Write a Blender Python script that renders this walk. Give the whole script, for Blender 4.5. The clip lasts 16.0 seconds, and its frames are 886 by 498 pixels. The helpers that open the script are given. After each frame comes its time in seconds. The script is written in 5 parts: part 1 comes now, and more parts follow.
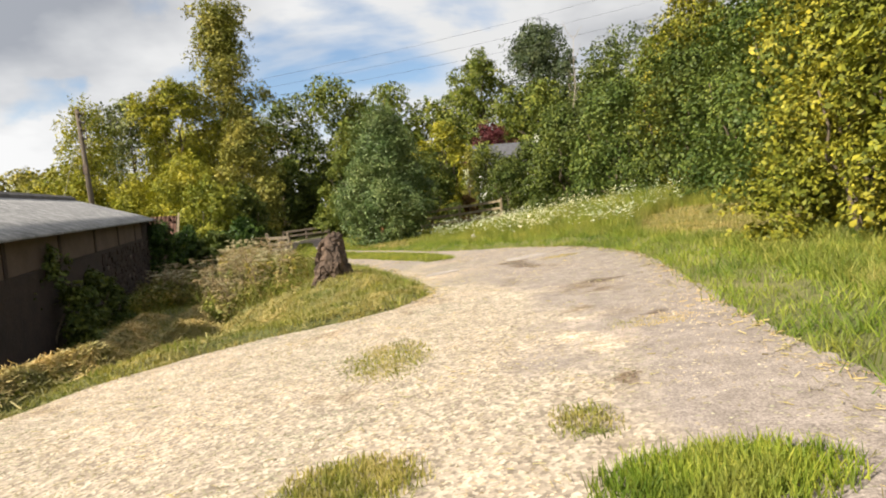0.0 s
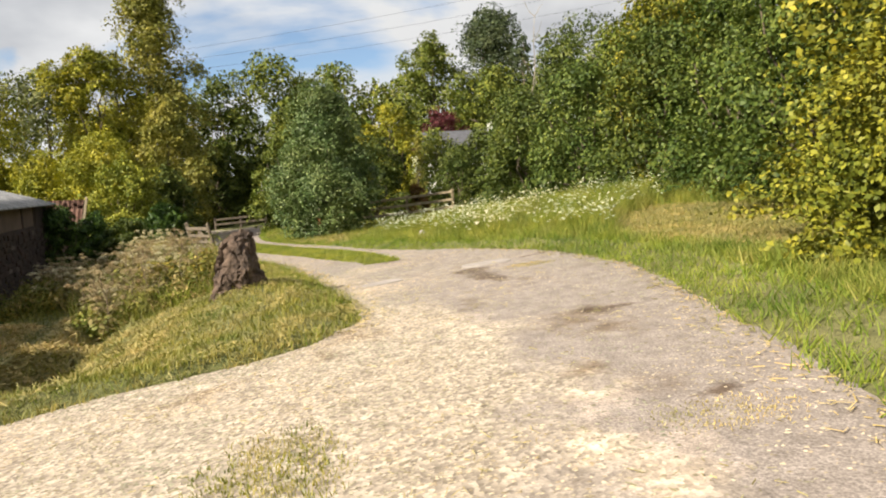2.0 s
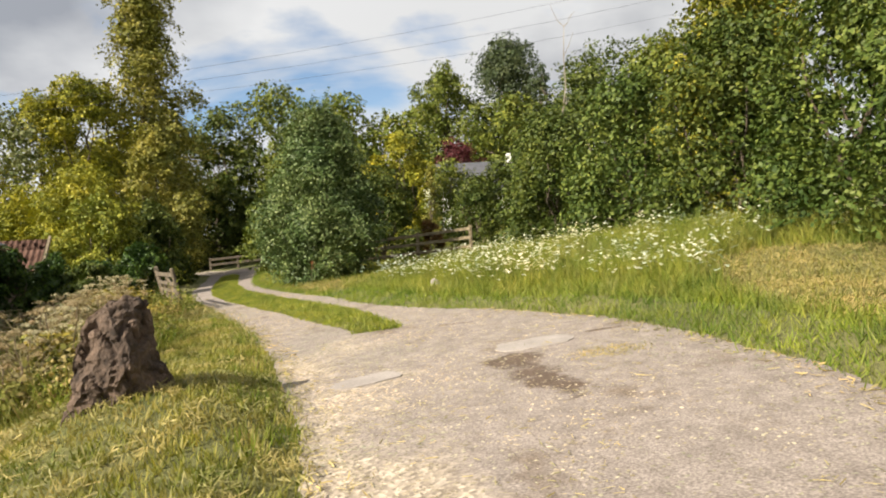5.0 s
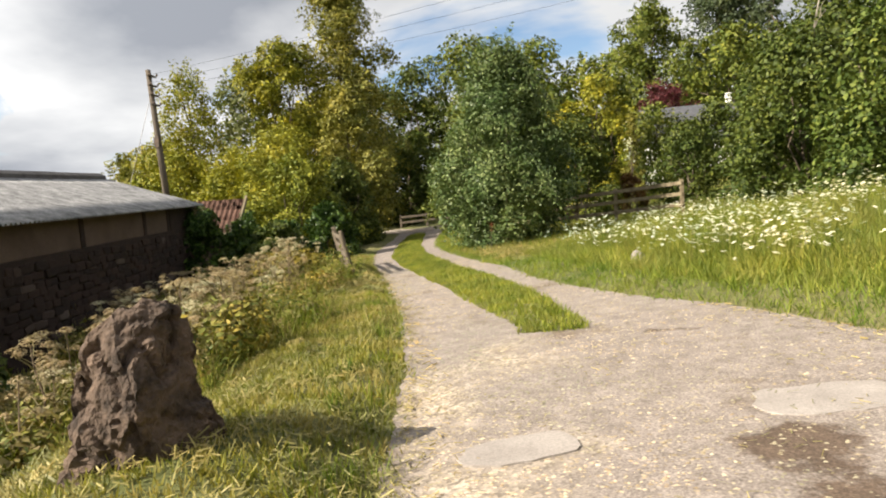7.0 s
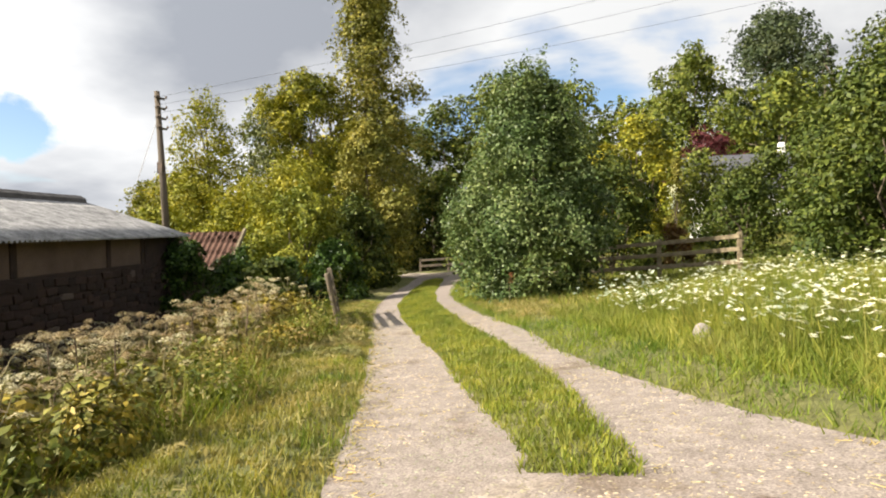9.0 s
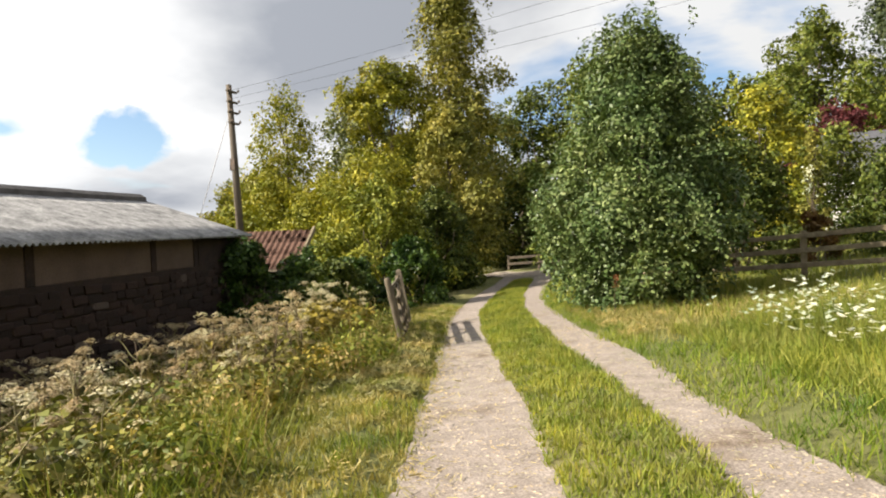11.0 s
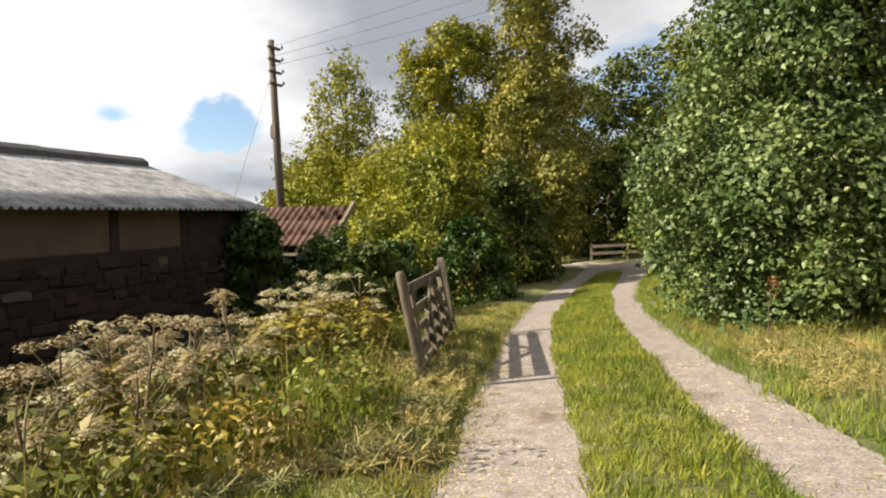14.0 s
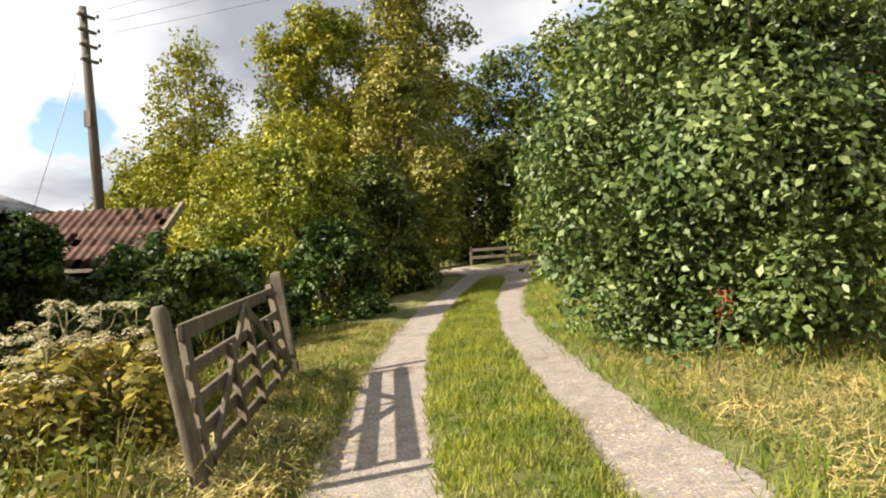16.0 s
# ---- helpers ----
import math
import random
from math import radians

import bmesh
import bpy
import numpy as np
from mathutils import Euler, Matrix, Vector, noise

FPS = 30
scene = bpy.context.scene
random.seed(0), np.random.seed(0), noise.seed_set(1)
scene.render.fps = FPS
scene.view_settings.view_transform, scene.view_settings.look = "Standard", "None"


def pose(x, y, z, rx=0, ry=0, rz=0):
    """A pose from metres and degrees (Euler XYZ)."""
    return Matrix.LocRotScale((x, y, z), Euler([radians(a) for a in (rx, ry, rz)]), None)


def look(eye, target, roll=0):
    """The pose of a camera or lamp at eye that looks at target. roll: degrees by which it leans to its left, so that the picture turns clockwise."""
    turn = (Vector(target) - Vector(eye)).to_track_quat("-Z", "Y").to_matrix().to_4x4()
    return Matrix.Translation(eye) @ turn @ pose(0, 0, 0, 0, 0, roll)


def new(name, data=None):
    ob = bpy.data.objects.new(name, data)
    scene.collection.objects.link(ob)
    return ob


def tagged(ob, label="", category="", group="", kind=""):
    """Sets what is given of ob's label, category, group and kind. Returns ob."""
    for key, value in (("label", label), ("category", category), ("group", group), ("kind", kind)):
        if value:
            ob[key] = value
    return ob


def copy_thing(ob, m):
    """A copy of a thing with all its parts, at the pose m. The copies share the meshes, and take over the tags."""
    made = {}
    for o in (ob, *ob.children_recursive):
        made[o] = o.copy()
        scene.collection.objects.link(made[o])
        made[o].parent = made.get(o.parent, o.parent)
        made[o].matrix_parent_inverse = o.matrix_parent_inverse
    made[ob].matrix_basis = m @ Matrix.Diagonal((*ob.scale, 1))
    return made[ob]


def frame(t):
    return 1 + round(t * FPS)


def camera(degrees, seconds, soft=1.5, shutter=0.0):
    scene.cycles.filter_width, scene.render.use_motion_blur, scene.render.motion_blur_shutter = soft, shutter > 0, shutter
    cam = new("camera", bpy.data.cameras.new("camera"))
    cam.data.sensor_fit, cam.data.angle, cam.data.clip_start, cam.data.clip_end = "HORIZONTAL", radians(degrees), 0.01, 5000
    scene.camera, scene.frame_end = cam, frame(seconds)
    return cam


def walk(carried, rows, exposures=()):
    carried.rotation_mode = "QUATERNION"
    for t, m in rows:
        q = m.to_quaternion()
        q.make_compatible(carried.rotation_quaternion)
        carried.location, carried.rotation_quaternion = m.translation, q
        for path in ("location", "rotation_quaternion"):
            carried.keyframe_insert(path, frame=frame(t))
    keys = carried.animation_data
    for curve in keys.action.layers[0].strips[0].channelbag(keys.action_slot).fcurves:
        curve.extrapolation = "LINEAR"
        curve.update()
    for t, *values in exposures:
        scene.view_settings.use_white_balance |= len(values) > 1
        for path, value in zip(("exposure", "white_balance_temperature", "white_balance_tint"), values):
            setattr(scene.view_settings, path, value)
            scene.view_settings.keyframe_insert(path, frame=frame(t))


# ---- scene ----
cam = camera(70.3, 16.0, soft=2.0)
METRES, EYE, TILT, LEAN, TURN = 22.0, 1.45, -3.2, 4.5, 0.0
ROWS = [
    (0.0, 0.0, 0.0, 0.0, 0.0, 0.0, 0.0),
    (0.5, 0.0008, 0.0316, 0.0028, -0.7, 1.76, -1.37),
    (1.0, 0.0027, 0.0622, 0.005, -4.68, -0.35, -0.54),
    (1.5, 0.0049, 0.0924, 0.0093, -2.61, 1.51, -1.24),
    (2.0, 0.0052, 0.1223, 0.0117, -4.75, -0.97, -1.0),
    (2.5, 0.0074, 0.1526, 0.0151, -0.95, 0.63, -1.46),
    (3.0, 0.0059, 0.1819, 0.0177, -3.3, 2.98, -1.44),
    (5.5, 0.0189, 0.3394, 0.0298, -3.29, 2.18, -0.69),
    (6.0, 0.0206, 0.3707, 0.0338, 6.08, 2.27, -2.65),
    (6.5, 0.0196, 0.4002, 0.0359, 5.12, 0.87, -0.39),
    (7.0, 0.0189, 0.4323, 0.0376, 14.17, -2.14, -1.36),
    (7.5, 0.0151, 0.4637, 0.0383, 12.07, -2.81, -2.63),
    (8.0, 0.0149, 0.4961, 0.0393, 12.92, 1.21, -2.44),
    (8.5, 0.0109, 0.5295, 0.0406, 12.9, -0.13, -4.03),
    (9.0, 0.0083, 0.5618, 0.042, 16.9, 1.73, -4.19),
    (11.5, -0.035, 0.7063, 0.0481, 25.45, 0.18, -3.56),
    (12.0, -0.0451, 0.7355, 0.0477, 22.92, -1.93, -5.07),
    (12.5, -0.053, 0.7658, 0.0485, 27.78, -0.57, -3.52),
    (13.0, -0.0658, 0.7966, 0.0472, 29.25, -2.86, -6.46),
    (13.5, -0.0754, 0.8268, 0.0469, 31.54, -2.08, -4.37),
    (14.0, -0.0892, 0.8552, 0.0472, 32.43, -0.96, -5.06),
    (14.5, -0.1017, 0.8834, 0.0463, 31.97, -3.02, -3.25),
    (15.0, -0.1128, 0.9133, 0.0471, 30.66, -2.9, -3.93),
    (15.5, -0.123, 0.9415, 0.048, 22.99, -0.54, -3.44),
    (16.0, -0.1325, 0.9704, 0.0496, 21.53, 0.34, -3.75),
]
walk(cam, [(t, pose(0, 0, EYE, TILT, LEAN, TURN) @ pose(METRES * x, METRES * y, METRES * z, 90 + pitch, roll, yaw)) for t, x, y, z, yaw, pitch, roll in ROWS], [(0.0, 1.12), (5.5, 1.06), (9.0, 1.28), (12.5, 1.16), (14.5, 1.14), (16.0, 1.35)])

# ---- light ----
world = bpy.data.worlds.new("world")
scene.world = world
world.use_nodes = True
SUN_EL, SUN_AZ = radians(33.5), math.atan2(-0.84, -0.54)   # towards the sun: x = sin(az), y = cos(az)


def build_sky():
    nt = world.node_tree
    nt.nodes.clear()
    N, K = nt.nodes.new, nt.links.new
    out, bg = N("ShaderNodeOutputWorld"), N("ShaderNodeBackground")
    sky = N("ShaderNodeTexSky")
    sky.sky_type, sky.sun_disc = "NISHITA", False
    sky.sun_elevation, sky.sun_rotation = SUN_EL, SUN_AZ
    sky.air_density, sky.dust_density, sky.ozone_density = 1.0, 0.6, 1.5
    scale = N("ShaderNodeVectorMath")
    scale.operation = "SCALE"
    scale.inputs["Scale"].default_value = 0.25
    K(sky.outputs[0], scale.inputs[0])
    co = N("ShaderNodeTexCoord")
    # the cloud sheet: directions thrown onto a flat layer overhead
    sep = N("ShaderNodeSeparateXYZ")
    K(co.outputs["Generated"], sep.inputs[0])
    zz = N("ShaderNodeMath")
    zz.operation = "MAXIMUM"
    zz.inputs[1].default_value = 0.0
    K(sep.outputs["Z"], zz.inputs[0])
    zp = N("ShaderNodeMath")
    zp.operation = "ADD"
    zp.inputs[1].default_value = 0.22
    K(zz.outputs[0], zp.inputs[0])
    dx, dy = N("ShaderNodeMath"), N("ShaderNodeMath")
    for d, axis in ((dx, "X"), (dy, "Y")):
        d.operation = "DIVIDE"
        K(sep.outputs[axis], d.inputs[0])
        K(zp.outputs[0], d.inputs[1])
    flat = N("ShaderNodeCombineXYZ")
    K(dx.outputs[0], flat.inputs["X"])
    K(dy.outputs[0], flat.inputs["Y"])
    shift = N("ShaderNodeVectorMath")
    shift.operation = "ADD"
    shift.inputs[1].default_value = CLOUD_SHIFT
    K(flat.outputs[0], shift.inputs[0])
    cover = N("ShaderNodeTexNoise")
    cover.inputs["Scale"].default_value = 0.9
    cover.inputs["Detail"].default_value = 9
    cover.inputs["Roughness"].default_value = 0.52
    cover.inputs["Distortion"].default_value = 0.35
    K(shift.outputs[0], cover.inputs["Vector"])
    mask = N("ShaderNodeValToRGB")
    mask.color_ramp.elements[0].position, mask.color_ramp.elements[1].position = 0.31, 0.42
    ragged = N("ShaderNodeTexNoise")
    ragged.inputs["Scale"].default_value, ragged.inputs["Detail"].default_value = 13, 7
    K(co.outputs["Generated"], ragged.inputs["Vector"])

    def region(way, wide, soft):
        """1 within a ragged patch of sky round a direction, 0 away from it."""
        d = N("ShaderNodeVectorMath")
        d.operation = "DISTANCE"
        squash = N("ShaderNodeVectorMath")
        squash.operation = "MULTIPLY"
        squash.inputs[1].default_value = (1, 1, 1.7)
        K(co.outputs["Generated"], squash.inputs[0])
        K(squash.outputs[0], d.inputs[0])
        d.inputs[1].default_value = (way[0], way[1], way[2] * 1.7)
        wavy = N("ShaderNodeMath")
        wavy.operation = "MULTIPLY_ADD"
        wavy.inputs[1].default_value = wide * 3.0
        K(ragged.outputs["Fac"], wavy.inputs[0])
        K(d.outputs["Value"], wavy.inputs[2])
        r = N("ShaderNodeMapRange")
        r.interpolation_type = "SMOOTHSTEP"
        r.inputs["From Min"].default_value, r.inputs["From Max"].default_value = wide * 2.5 - soft, wide * 2.5 + soft
        r.inputs["To Min"].default_value, r.inputs["To Max"].default_value = 1.0, 0.0
        K(wavy.outputs[0], r.inputs["Value"])
        return r.outputs[0]

    covered = cover.outputs["Fac"]
    for way, wide, soft, much in SKY_GAPS:
        less = N("ShaderNodeMath")
        less.operation = "MULTIPLY_ADD"
        less.inputs[1].default_value = -much
        K(region(way, wide, soft), less.inputs[0])
        K(covered, less.inputs[2])
        covered = less.outputs[0]
    K(covered, mask.inputs[0])
    body = N("ShaderNodeTexNoise")
    body.inputs["Scale"].default_value = 0.75
    body.inputs["Detail"].default_value = 6
    shift2 = N("ShaderNodeVectorMath")
    shift2.operation = "ADD"
    shift2.inputs[1].default_value = CLOUD_SHADE
    K(flat.outputs[0], shift2.inputs[0])
    K(shift2.outputs[0], body.inputs["Vector"])
    tone = N("ShaderNodeValToRGB")
    tone.color_ramp.elements[0].position, tone.color_ramp.elements[1].position = 0.46, 0.68
    tone.color_ramp.elements[0].color = (1.2, 1.2, 1.2, 1)
    tone.color_ramp.elements[1].color = (0.50, 0.53, 0.59, 1)
    shade = body.outputs["Fac"]
    for way, wide, soft, much in SKY_GREY:
        more = N("ShaderNodeMath")
        more.operation = "MULTIPLY_ADD"
        more.inputs[1].default_value = much
        K(region(way, wide, soft), more.inputs[0])
        K(shade, more.inputs[2])
        shade = more.outputs[0]
    K(shade, tone.inputs[0])
    # clouds towards the sun are brighter
    dot = N("ShaderNodeVectorMath")
    dot.operation = "DOT_PRODUCT"
    dot.inputs[1].default_value = (math.sin(SUN_AZ), math.cos(SUN_AZ), 0.2)
    K(co.outputs["Generated"], dot.inputs[0])
    gain = N("ShaderNodeMapRange")
    gain.inputs["From Min"].default_value, gain.inputs["From Max"].default_value = -0.5, 0.9
    gain.inputs["To Min"].default_value, gain.inputs["To Max"].default_value = 1.05, 1.5
    K(dot.outputs["Value"], gain.inputs["Value"])
    lit = N("ShaderNodeVectorMath")
    lit.operation = "SCALE"
    K(tone.outputs[0], lit.inputs[0])
    K(gain.outputs[0], lit.inputs["Scale"])
    mix = N("ShaderNodeMix")
    mix.data_type = "RGBA"
    K(mask.outputs[0], mix.inputs["Factor"])
    K(scale.outputs[0], mix.inputs["A"])
    K(lit.outputs[0], mix.inputs["B"])
    K(mix.outputs["Result"], bg.inputs["Color"])
    bg.inputs["Strength"].default_value = 0.30
    K(bg.outputs[0], out.inputs[0])


CLOUD_SHIFT, CLOUD_SHADE = (3.1, 1.7, 0.0), (7.3, 2.2, 0.0)
# blue gaps and grey undersides of the clouds: direction, half width, softness, strength
SKY_GAPS = [((-0.755, 0.635, 0.165), 0.065, 0.03, 0.22), ((-0.53, 0.82, 0.20), 0.06, 0.04, 0.2), ((-0.39, 0.86, 0.33), 0.06, 0.06, 0.12), ((0.07, 0.95, 0.31), 0.05, 0.06, 0.10), ((-0.86, 0.49, 0.17), 0.018, 0.02, 0.16)]
SKY_GREY = [((-0.55, 0.79, 0.31), 0.10, 0.30, 0.10), ((-0.44, 0.84, 0.32), 0.06, 0.20, 0.07), ((0.35, 0.9, 0.4), 0.2, 0.15, 0.06)]
build_sky()
sun = new("sun", bpy.data.lights.new("sun", "SUN"))
sun.data.energy, sun.data.angle, sun.data.color = 5.0, radians(0.6), (1.0, 0.90, 0.74)
sun.matrix_world = look((math.sin(SUN_AZ) * 40, math.cos(SUN_AZ) * 40, math.tan(SUN_EL) * 40), (0, 0, 0))
sun.location = (-60, -20, 45)


# ---- materials ----
def nodes(name):
    m = bpy.data.materials.new(name)
    m.use_nodes = True
    return m, m.node_tree, m.node_tree.nodes["Principled BSDF"]


def ramp(nt, fac, stops):
    r = nt.nodes.new("ShaderNodeValToRGB")
    els = r.color_ramp.elements
    while len(els) < len(stops):
        els.new(0.5)
    for e, (p, c) in zip(els, stops):
        e.position, e.color = p, (*c, 1)
    nt.links.new(fac, r.inputs[0])
    return r.outputs[0]


def noise_of(nt, scale, detail=4, rough=0.55, space="Object", stretch=None):
    co = nt.nodes.new("ShaderNodeTexCoord")
    src = co.outputs[space]
    if stretch:
        mp = nt.nodes.new("ShaderNodeMapping")
        mp.inputs["Scale"].default_value = stretch
        nt.links.new(src, mp.inputs[0])
        src = mp.outputs[0]
    n = nt.nodes.new("ShaderNodeTexNoise")
    n.inputs["Scale"].default_value, n.inputs["Detail"].default_value, n.inputs["Roughness"].default_value = scale, detail, rough
    nt.links.new(src, n.inputs["Vector"])
    return n.outputs["Fac"]


def blend(nt, a, b, fac, how="MIX"):
    m = nt.nodes.new("ShaderNodeMix")
    m.data_type, m.blend_type = "RGBA", how
    for sock, v in (("A", a), ("B", b), ("Factor", fac)):
        if isinstance(v, (tuple, float, int)):
            m.inputs[sock].default_value = v if sock == "Factor" else (*v, 1)
        else:
            nt.links.new(v, m.inputs[sock])
    return m.outputs["Result"]


def bump(nt, p, height, strength=0.5, dist=0.01):
    b = nt.nodes.new("ShaderNodeBump")
    b.inputs["Strength"].default_value, b.inputs["Distance"].default_value = strength, dist
    nt.links.new(height, b.inputs["Height"])
    nt.links.new(b.outputs[0], p.inputs["Normal"])


def leaf_mat(name, dark, mid, light, through_light=0.12, patch=0.6, rough=0.55, dried=0.0):
    """Leaves: each one its own tone, with broad patches of younger and older growth."""
    m, nt, p = nodes(name)
    geo = nt.nodes.new("ShaderNodeNewGeometry")
    soft = tuple(b + 0.7 * (a - b) for a, b in zip(light, mid))
    c = ramp(nt, geo.outputs["Random Per Island"], [(0.0, dark), (0.55, mid), (0.95, soft), (1.0, light)])
    big = ramp(nt, noise_of(nt, patch, 3), [(0.35, (0.62, 0.72, 0.62)), (0.65, (1.28, 1.18, 1.0))])
    c = blend(nt, c, big, 1.0, "MULTIPLY")
    small = ramp(nt, noise_of(nt, patch * 5, 3), [(0.35, (0.78, 0.82, 0.8)), (0.65, (1.2, 1.16, 1.15))])
    c = blend(nt, c, small, 1.0, "MULTIPLY")
    if dried:
        where = ramp(nt, noise_of(nt, patch * 1.7, 5, 0.65), [(0.46, (0, 0, 0)), (0.66, (dried, dried, dried))])
        c = blend(nt, c, (0.40, 0.32, 0.13), where)
    nt.links.new(c, p.inputs["Base Color"])
    p.inputs["Roughness"].default_value = rough
    p.inputs["Specular IOR Level"].default_value = 0.2
    tr = nt.nodes.new("ShaderNodeBsdfTranslucent")
    bright = blend(nt, c, (1.25, 1.25, 0.6), 1.0, "MULTIPLY")
    nt.links.new(bright, tr.inputs[0])
    mx = nt.nodes.new("ShaderNodeMixShader")
    mx.inputs[0].default_value = through_light
    nt.links.new(p.outputs[0], mx.inputs[1])
    nt.links.new(tr.outputs[0], mx.inputs[2])
    nt.links.new(mx.outputs[0], nt.nodes["Material Output"].inputs[0])
    return m


def plain_mat(name, a, b, scale=6, rough=0.85, stretch=None, bump_strength=0.4, bump_dist=0.01, fine=40, metal=0.0):
    """Two tones mixed by noise at two scales, with relief."""
    m, nt, p = nodes(name)
    n1 = noise_of(nt, scale, 5, 0.6, stretch=stretch)
    n2 = noise_of(nt, fine, 3, 0.6, stretch=stretch)
    c = ramp(nt, n1, [(0.3, a), (0.7, b)])
    c = blend(nt, c, ramp(nt, n2, [(0.3, (0.7, 0.7, 0.7)), (0.7, (1.2, 1.2, 1.2))]), 0.7, "MULTIPLY")
    nt.links.new(c, p.inputs["Base Color"])
    p.inputs["Roughness"].default_value, p.inputs["Metallic"].default_value = rough, metal
    bump(nt, p, n2, bump_strength, bump_dist)
    return m


M = {}
M["leaf_bush"] = leaf_mat("leaf_bush", (0.038, 0.067, 0.019), (0.098, 0.143, 0.049), (0.25, 0.30, 0.15), rough=0.42)
M["leaf_hedge"] = leaf_mat("leaf_hedge", (0.09, 0.115, 0.016), (0.20, 0.22, 0.028), (0.35, 0.335, 0.05))
M["leaf_yellow"] = leaf_mat("leaf_yellow", (0.13, 0.14, 0.018), (0.245, 0.245, 0.028), (0.40, 0.36, 0.035))
M["leaf_lime"] = leaf_mat("leaf_lime", (0.075, 0.09, 0.014), (0.19, 0.19, 0.024), (0.34, 0.30, 0.034), patch=0.45)
M["leaf_gold"] = leaf_mat("leaf_gold", (0.12, 0.125, 0.028), (0.22, 0.21, 0.045), (0.33, 0.295, 0.07))
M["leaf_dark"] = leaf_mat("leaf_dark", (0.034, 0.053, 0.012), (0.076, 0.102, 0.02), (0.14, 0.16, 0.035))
M["leaf_holly"] = leaf_mat("leaf_holly", (0.036, 0.06, 0.014), (0.082, 0.118, 0.024), (0.16, 0.19, 0.045))
M["leaf_mid"] = leaf_mat("leaf_mid", (0.064, 0.088, 0.017), (0.13, 0.158, 0.028), (0.215, 0.225, 0.042))
M["leaf_grey"] = leaf_mat("leaf_grey", (0.09, 0.105, 0.045), (0.15, 0.17, 0.07), (0.22, 0.23, 0.11))
M["leaf_red"] = leaf_mat("leaf_red", (0.05, 0.012, 0.018), (0.085, 0.02, 0.028), (0.12, 0.035, 0.04))
M["leaf_conifer"] = leaf_mat("leaf_conifer", (0.035, 0.05, 0.03), (0.06, 0.08, 0.04), (0.10, 0.12, 0.06), 0.15)
M["leaf_ivy"] = leaf_mat("leaf_ivy", (0.015, 0.036, 0.008), (0.045, 0.085, 0.016), (0.13, 0.19, 0.035), 0.15, rough=0.4)
M["leaf_weed"] = leaf_mat("leaf_weed", (0.085, 0.10, 0.022), (0.185, 0.185, 0.042), (0.34, 0.295, 0.09))
M["leaf_straw"] = leaf_mat("leaf_straw", (0.18, 0.135, 0.06), (0.31, 0.24, 0.105), (0.46, 0.37, 0.18), 0.2)
M["leaf_rust"] = leaf_mat("leaf_rust", (0.10, 0.05, 0.02), (0.17, 0.09, 0.035), (0.25, 0.14, 0.05))
M["leaf_dock"] = leaf_mat("leaf_dock", (0.10, 0.035, 0.016), (0.18, 0.065, 0.026), (0.26, 0.10, 0.04))
M["leaf_orange"] = leaf_mat("leaf_orange", (0.13, 0.11, 0.022), (0.25, 0.20, 0.036), (0.40, 0.31, 0.06))
M["grass_mown"] = leaf_mat("grass_mown", (0.105, 0.130, 0.024), (0.20, 0.21, 0.045), (0.37, 0.33, 0.12), 0.3, 1.1, dried=0.85)
M["grass_lush"] = leaf_mat("grass_lush", (0.085, 0.14, 0.018), (0.17, 0.235, 0.032), (0.32, 0.34, 0.065), 0.35, 1.1, dried=0.25)
M["grass_long"] = leaf_mat("grass_long", (0.10, 0.145, 0.024), (0.20, 0.245, 0.042), (0.38, 0.36, 0.10), 0.35, 0.8, dried=0.38)
M["straw"] = leaf_mat("straw", (0.26, 0.20, 0.09), (0.42, 0.33, 0.16), (0.58, 0.47, 0.25), 0.15, 1.2)
M["hay"] = leaf_mat("hay", (0.22, 0.18, 0.075), (0.36, 0.295, 0.135), (0.50, 0.42, 0.21), 0.15, 1.2)
M["grass_strip"] = leaf_mat("grass_strip", (0.11, 0.155, 0.02), (0.215, 0.26, 0.038), (0.36, 0.33, 0.08), 0.3, 1.6, dried=0.3)
M["clippings"] = leaf_mat("clippings", (0.20, 0.175, 0.07), (0.32, 0.275, 0.12), (0.45, 0.385, 0.19), 0.15, 1.2)
M["seed_head"] = leaf_mat("seed_head", (0.20, 0.14, 0.085), (0.33, 0.25, 0.16), (0.48, 0.40, 0.29), 0.15)
M["petal"] = leaf_mat("petal", (0.62, 0.62, 0.58), (0.75, 0.75, 0.72), (0.85, 0.84, 0.80), 0.25)
M["umbel"] = leaf_mat("umbel", (0.42, 0.36, 0.27), (0.56, 0.50, 0.40), (0.72, 0.66, 0.55), 0.2)
M["bark"] = plain_mat("bark", (0.06, 0.045, 0.03), (0.14, 0.11, 0.075), 5, 0.95, (1, 1, 0.2), 0.8, 0.03, 25)
M["pale_bark"] = plain_mat("pale_bark", (0.22, 0.19, 0.15), (0.36, 0.32, 0.26), 5, 0.9, (1, 1, 0.2))
M["stem"] = plain_mat("stem", (0.14, 0.12, 0.05), (0.24, 0.20, 0.09), 8, 0.8)
M["dead_stem"] = plain_mat("dead_stem", (0.07, 0.05, 0.03), (0.16, 0.11, 0.07), 8, 0.9)
M["gate_wood"] = plain_mat("gate_wood", (0.06, 0.046, 0.032), (0.18, 0.145, 0.10), 7, 0.9, (1, 1, 0.25), 0.6, 0.006, 60)
M["fence_wood"] = plain_mat("fence_wood", (0.13, 0.10, 0.06), (0.27, 0.22, 0.14), 7, 0.9, None, 0.6, 0.006, 60)
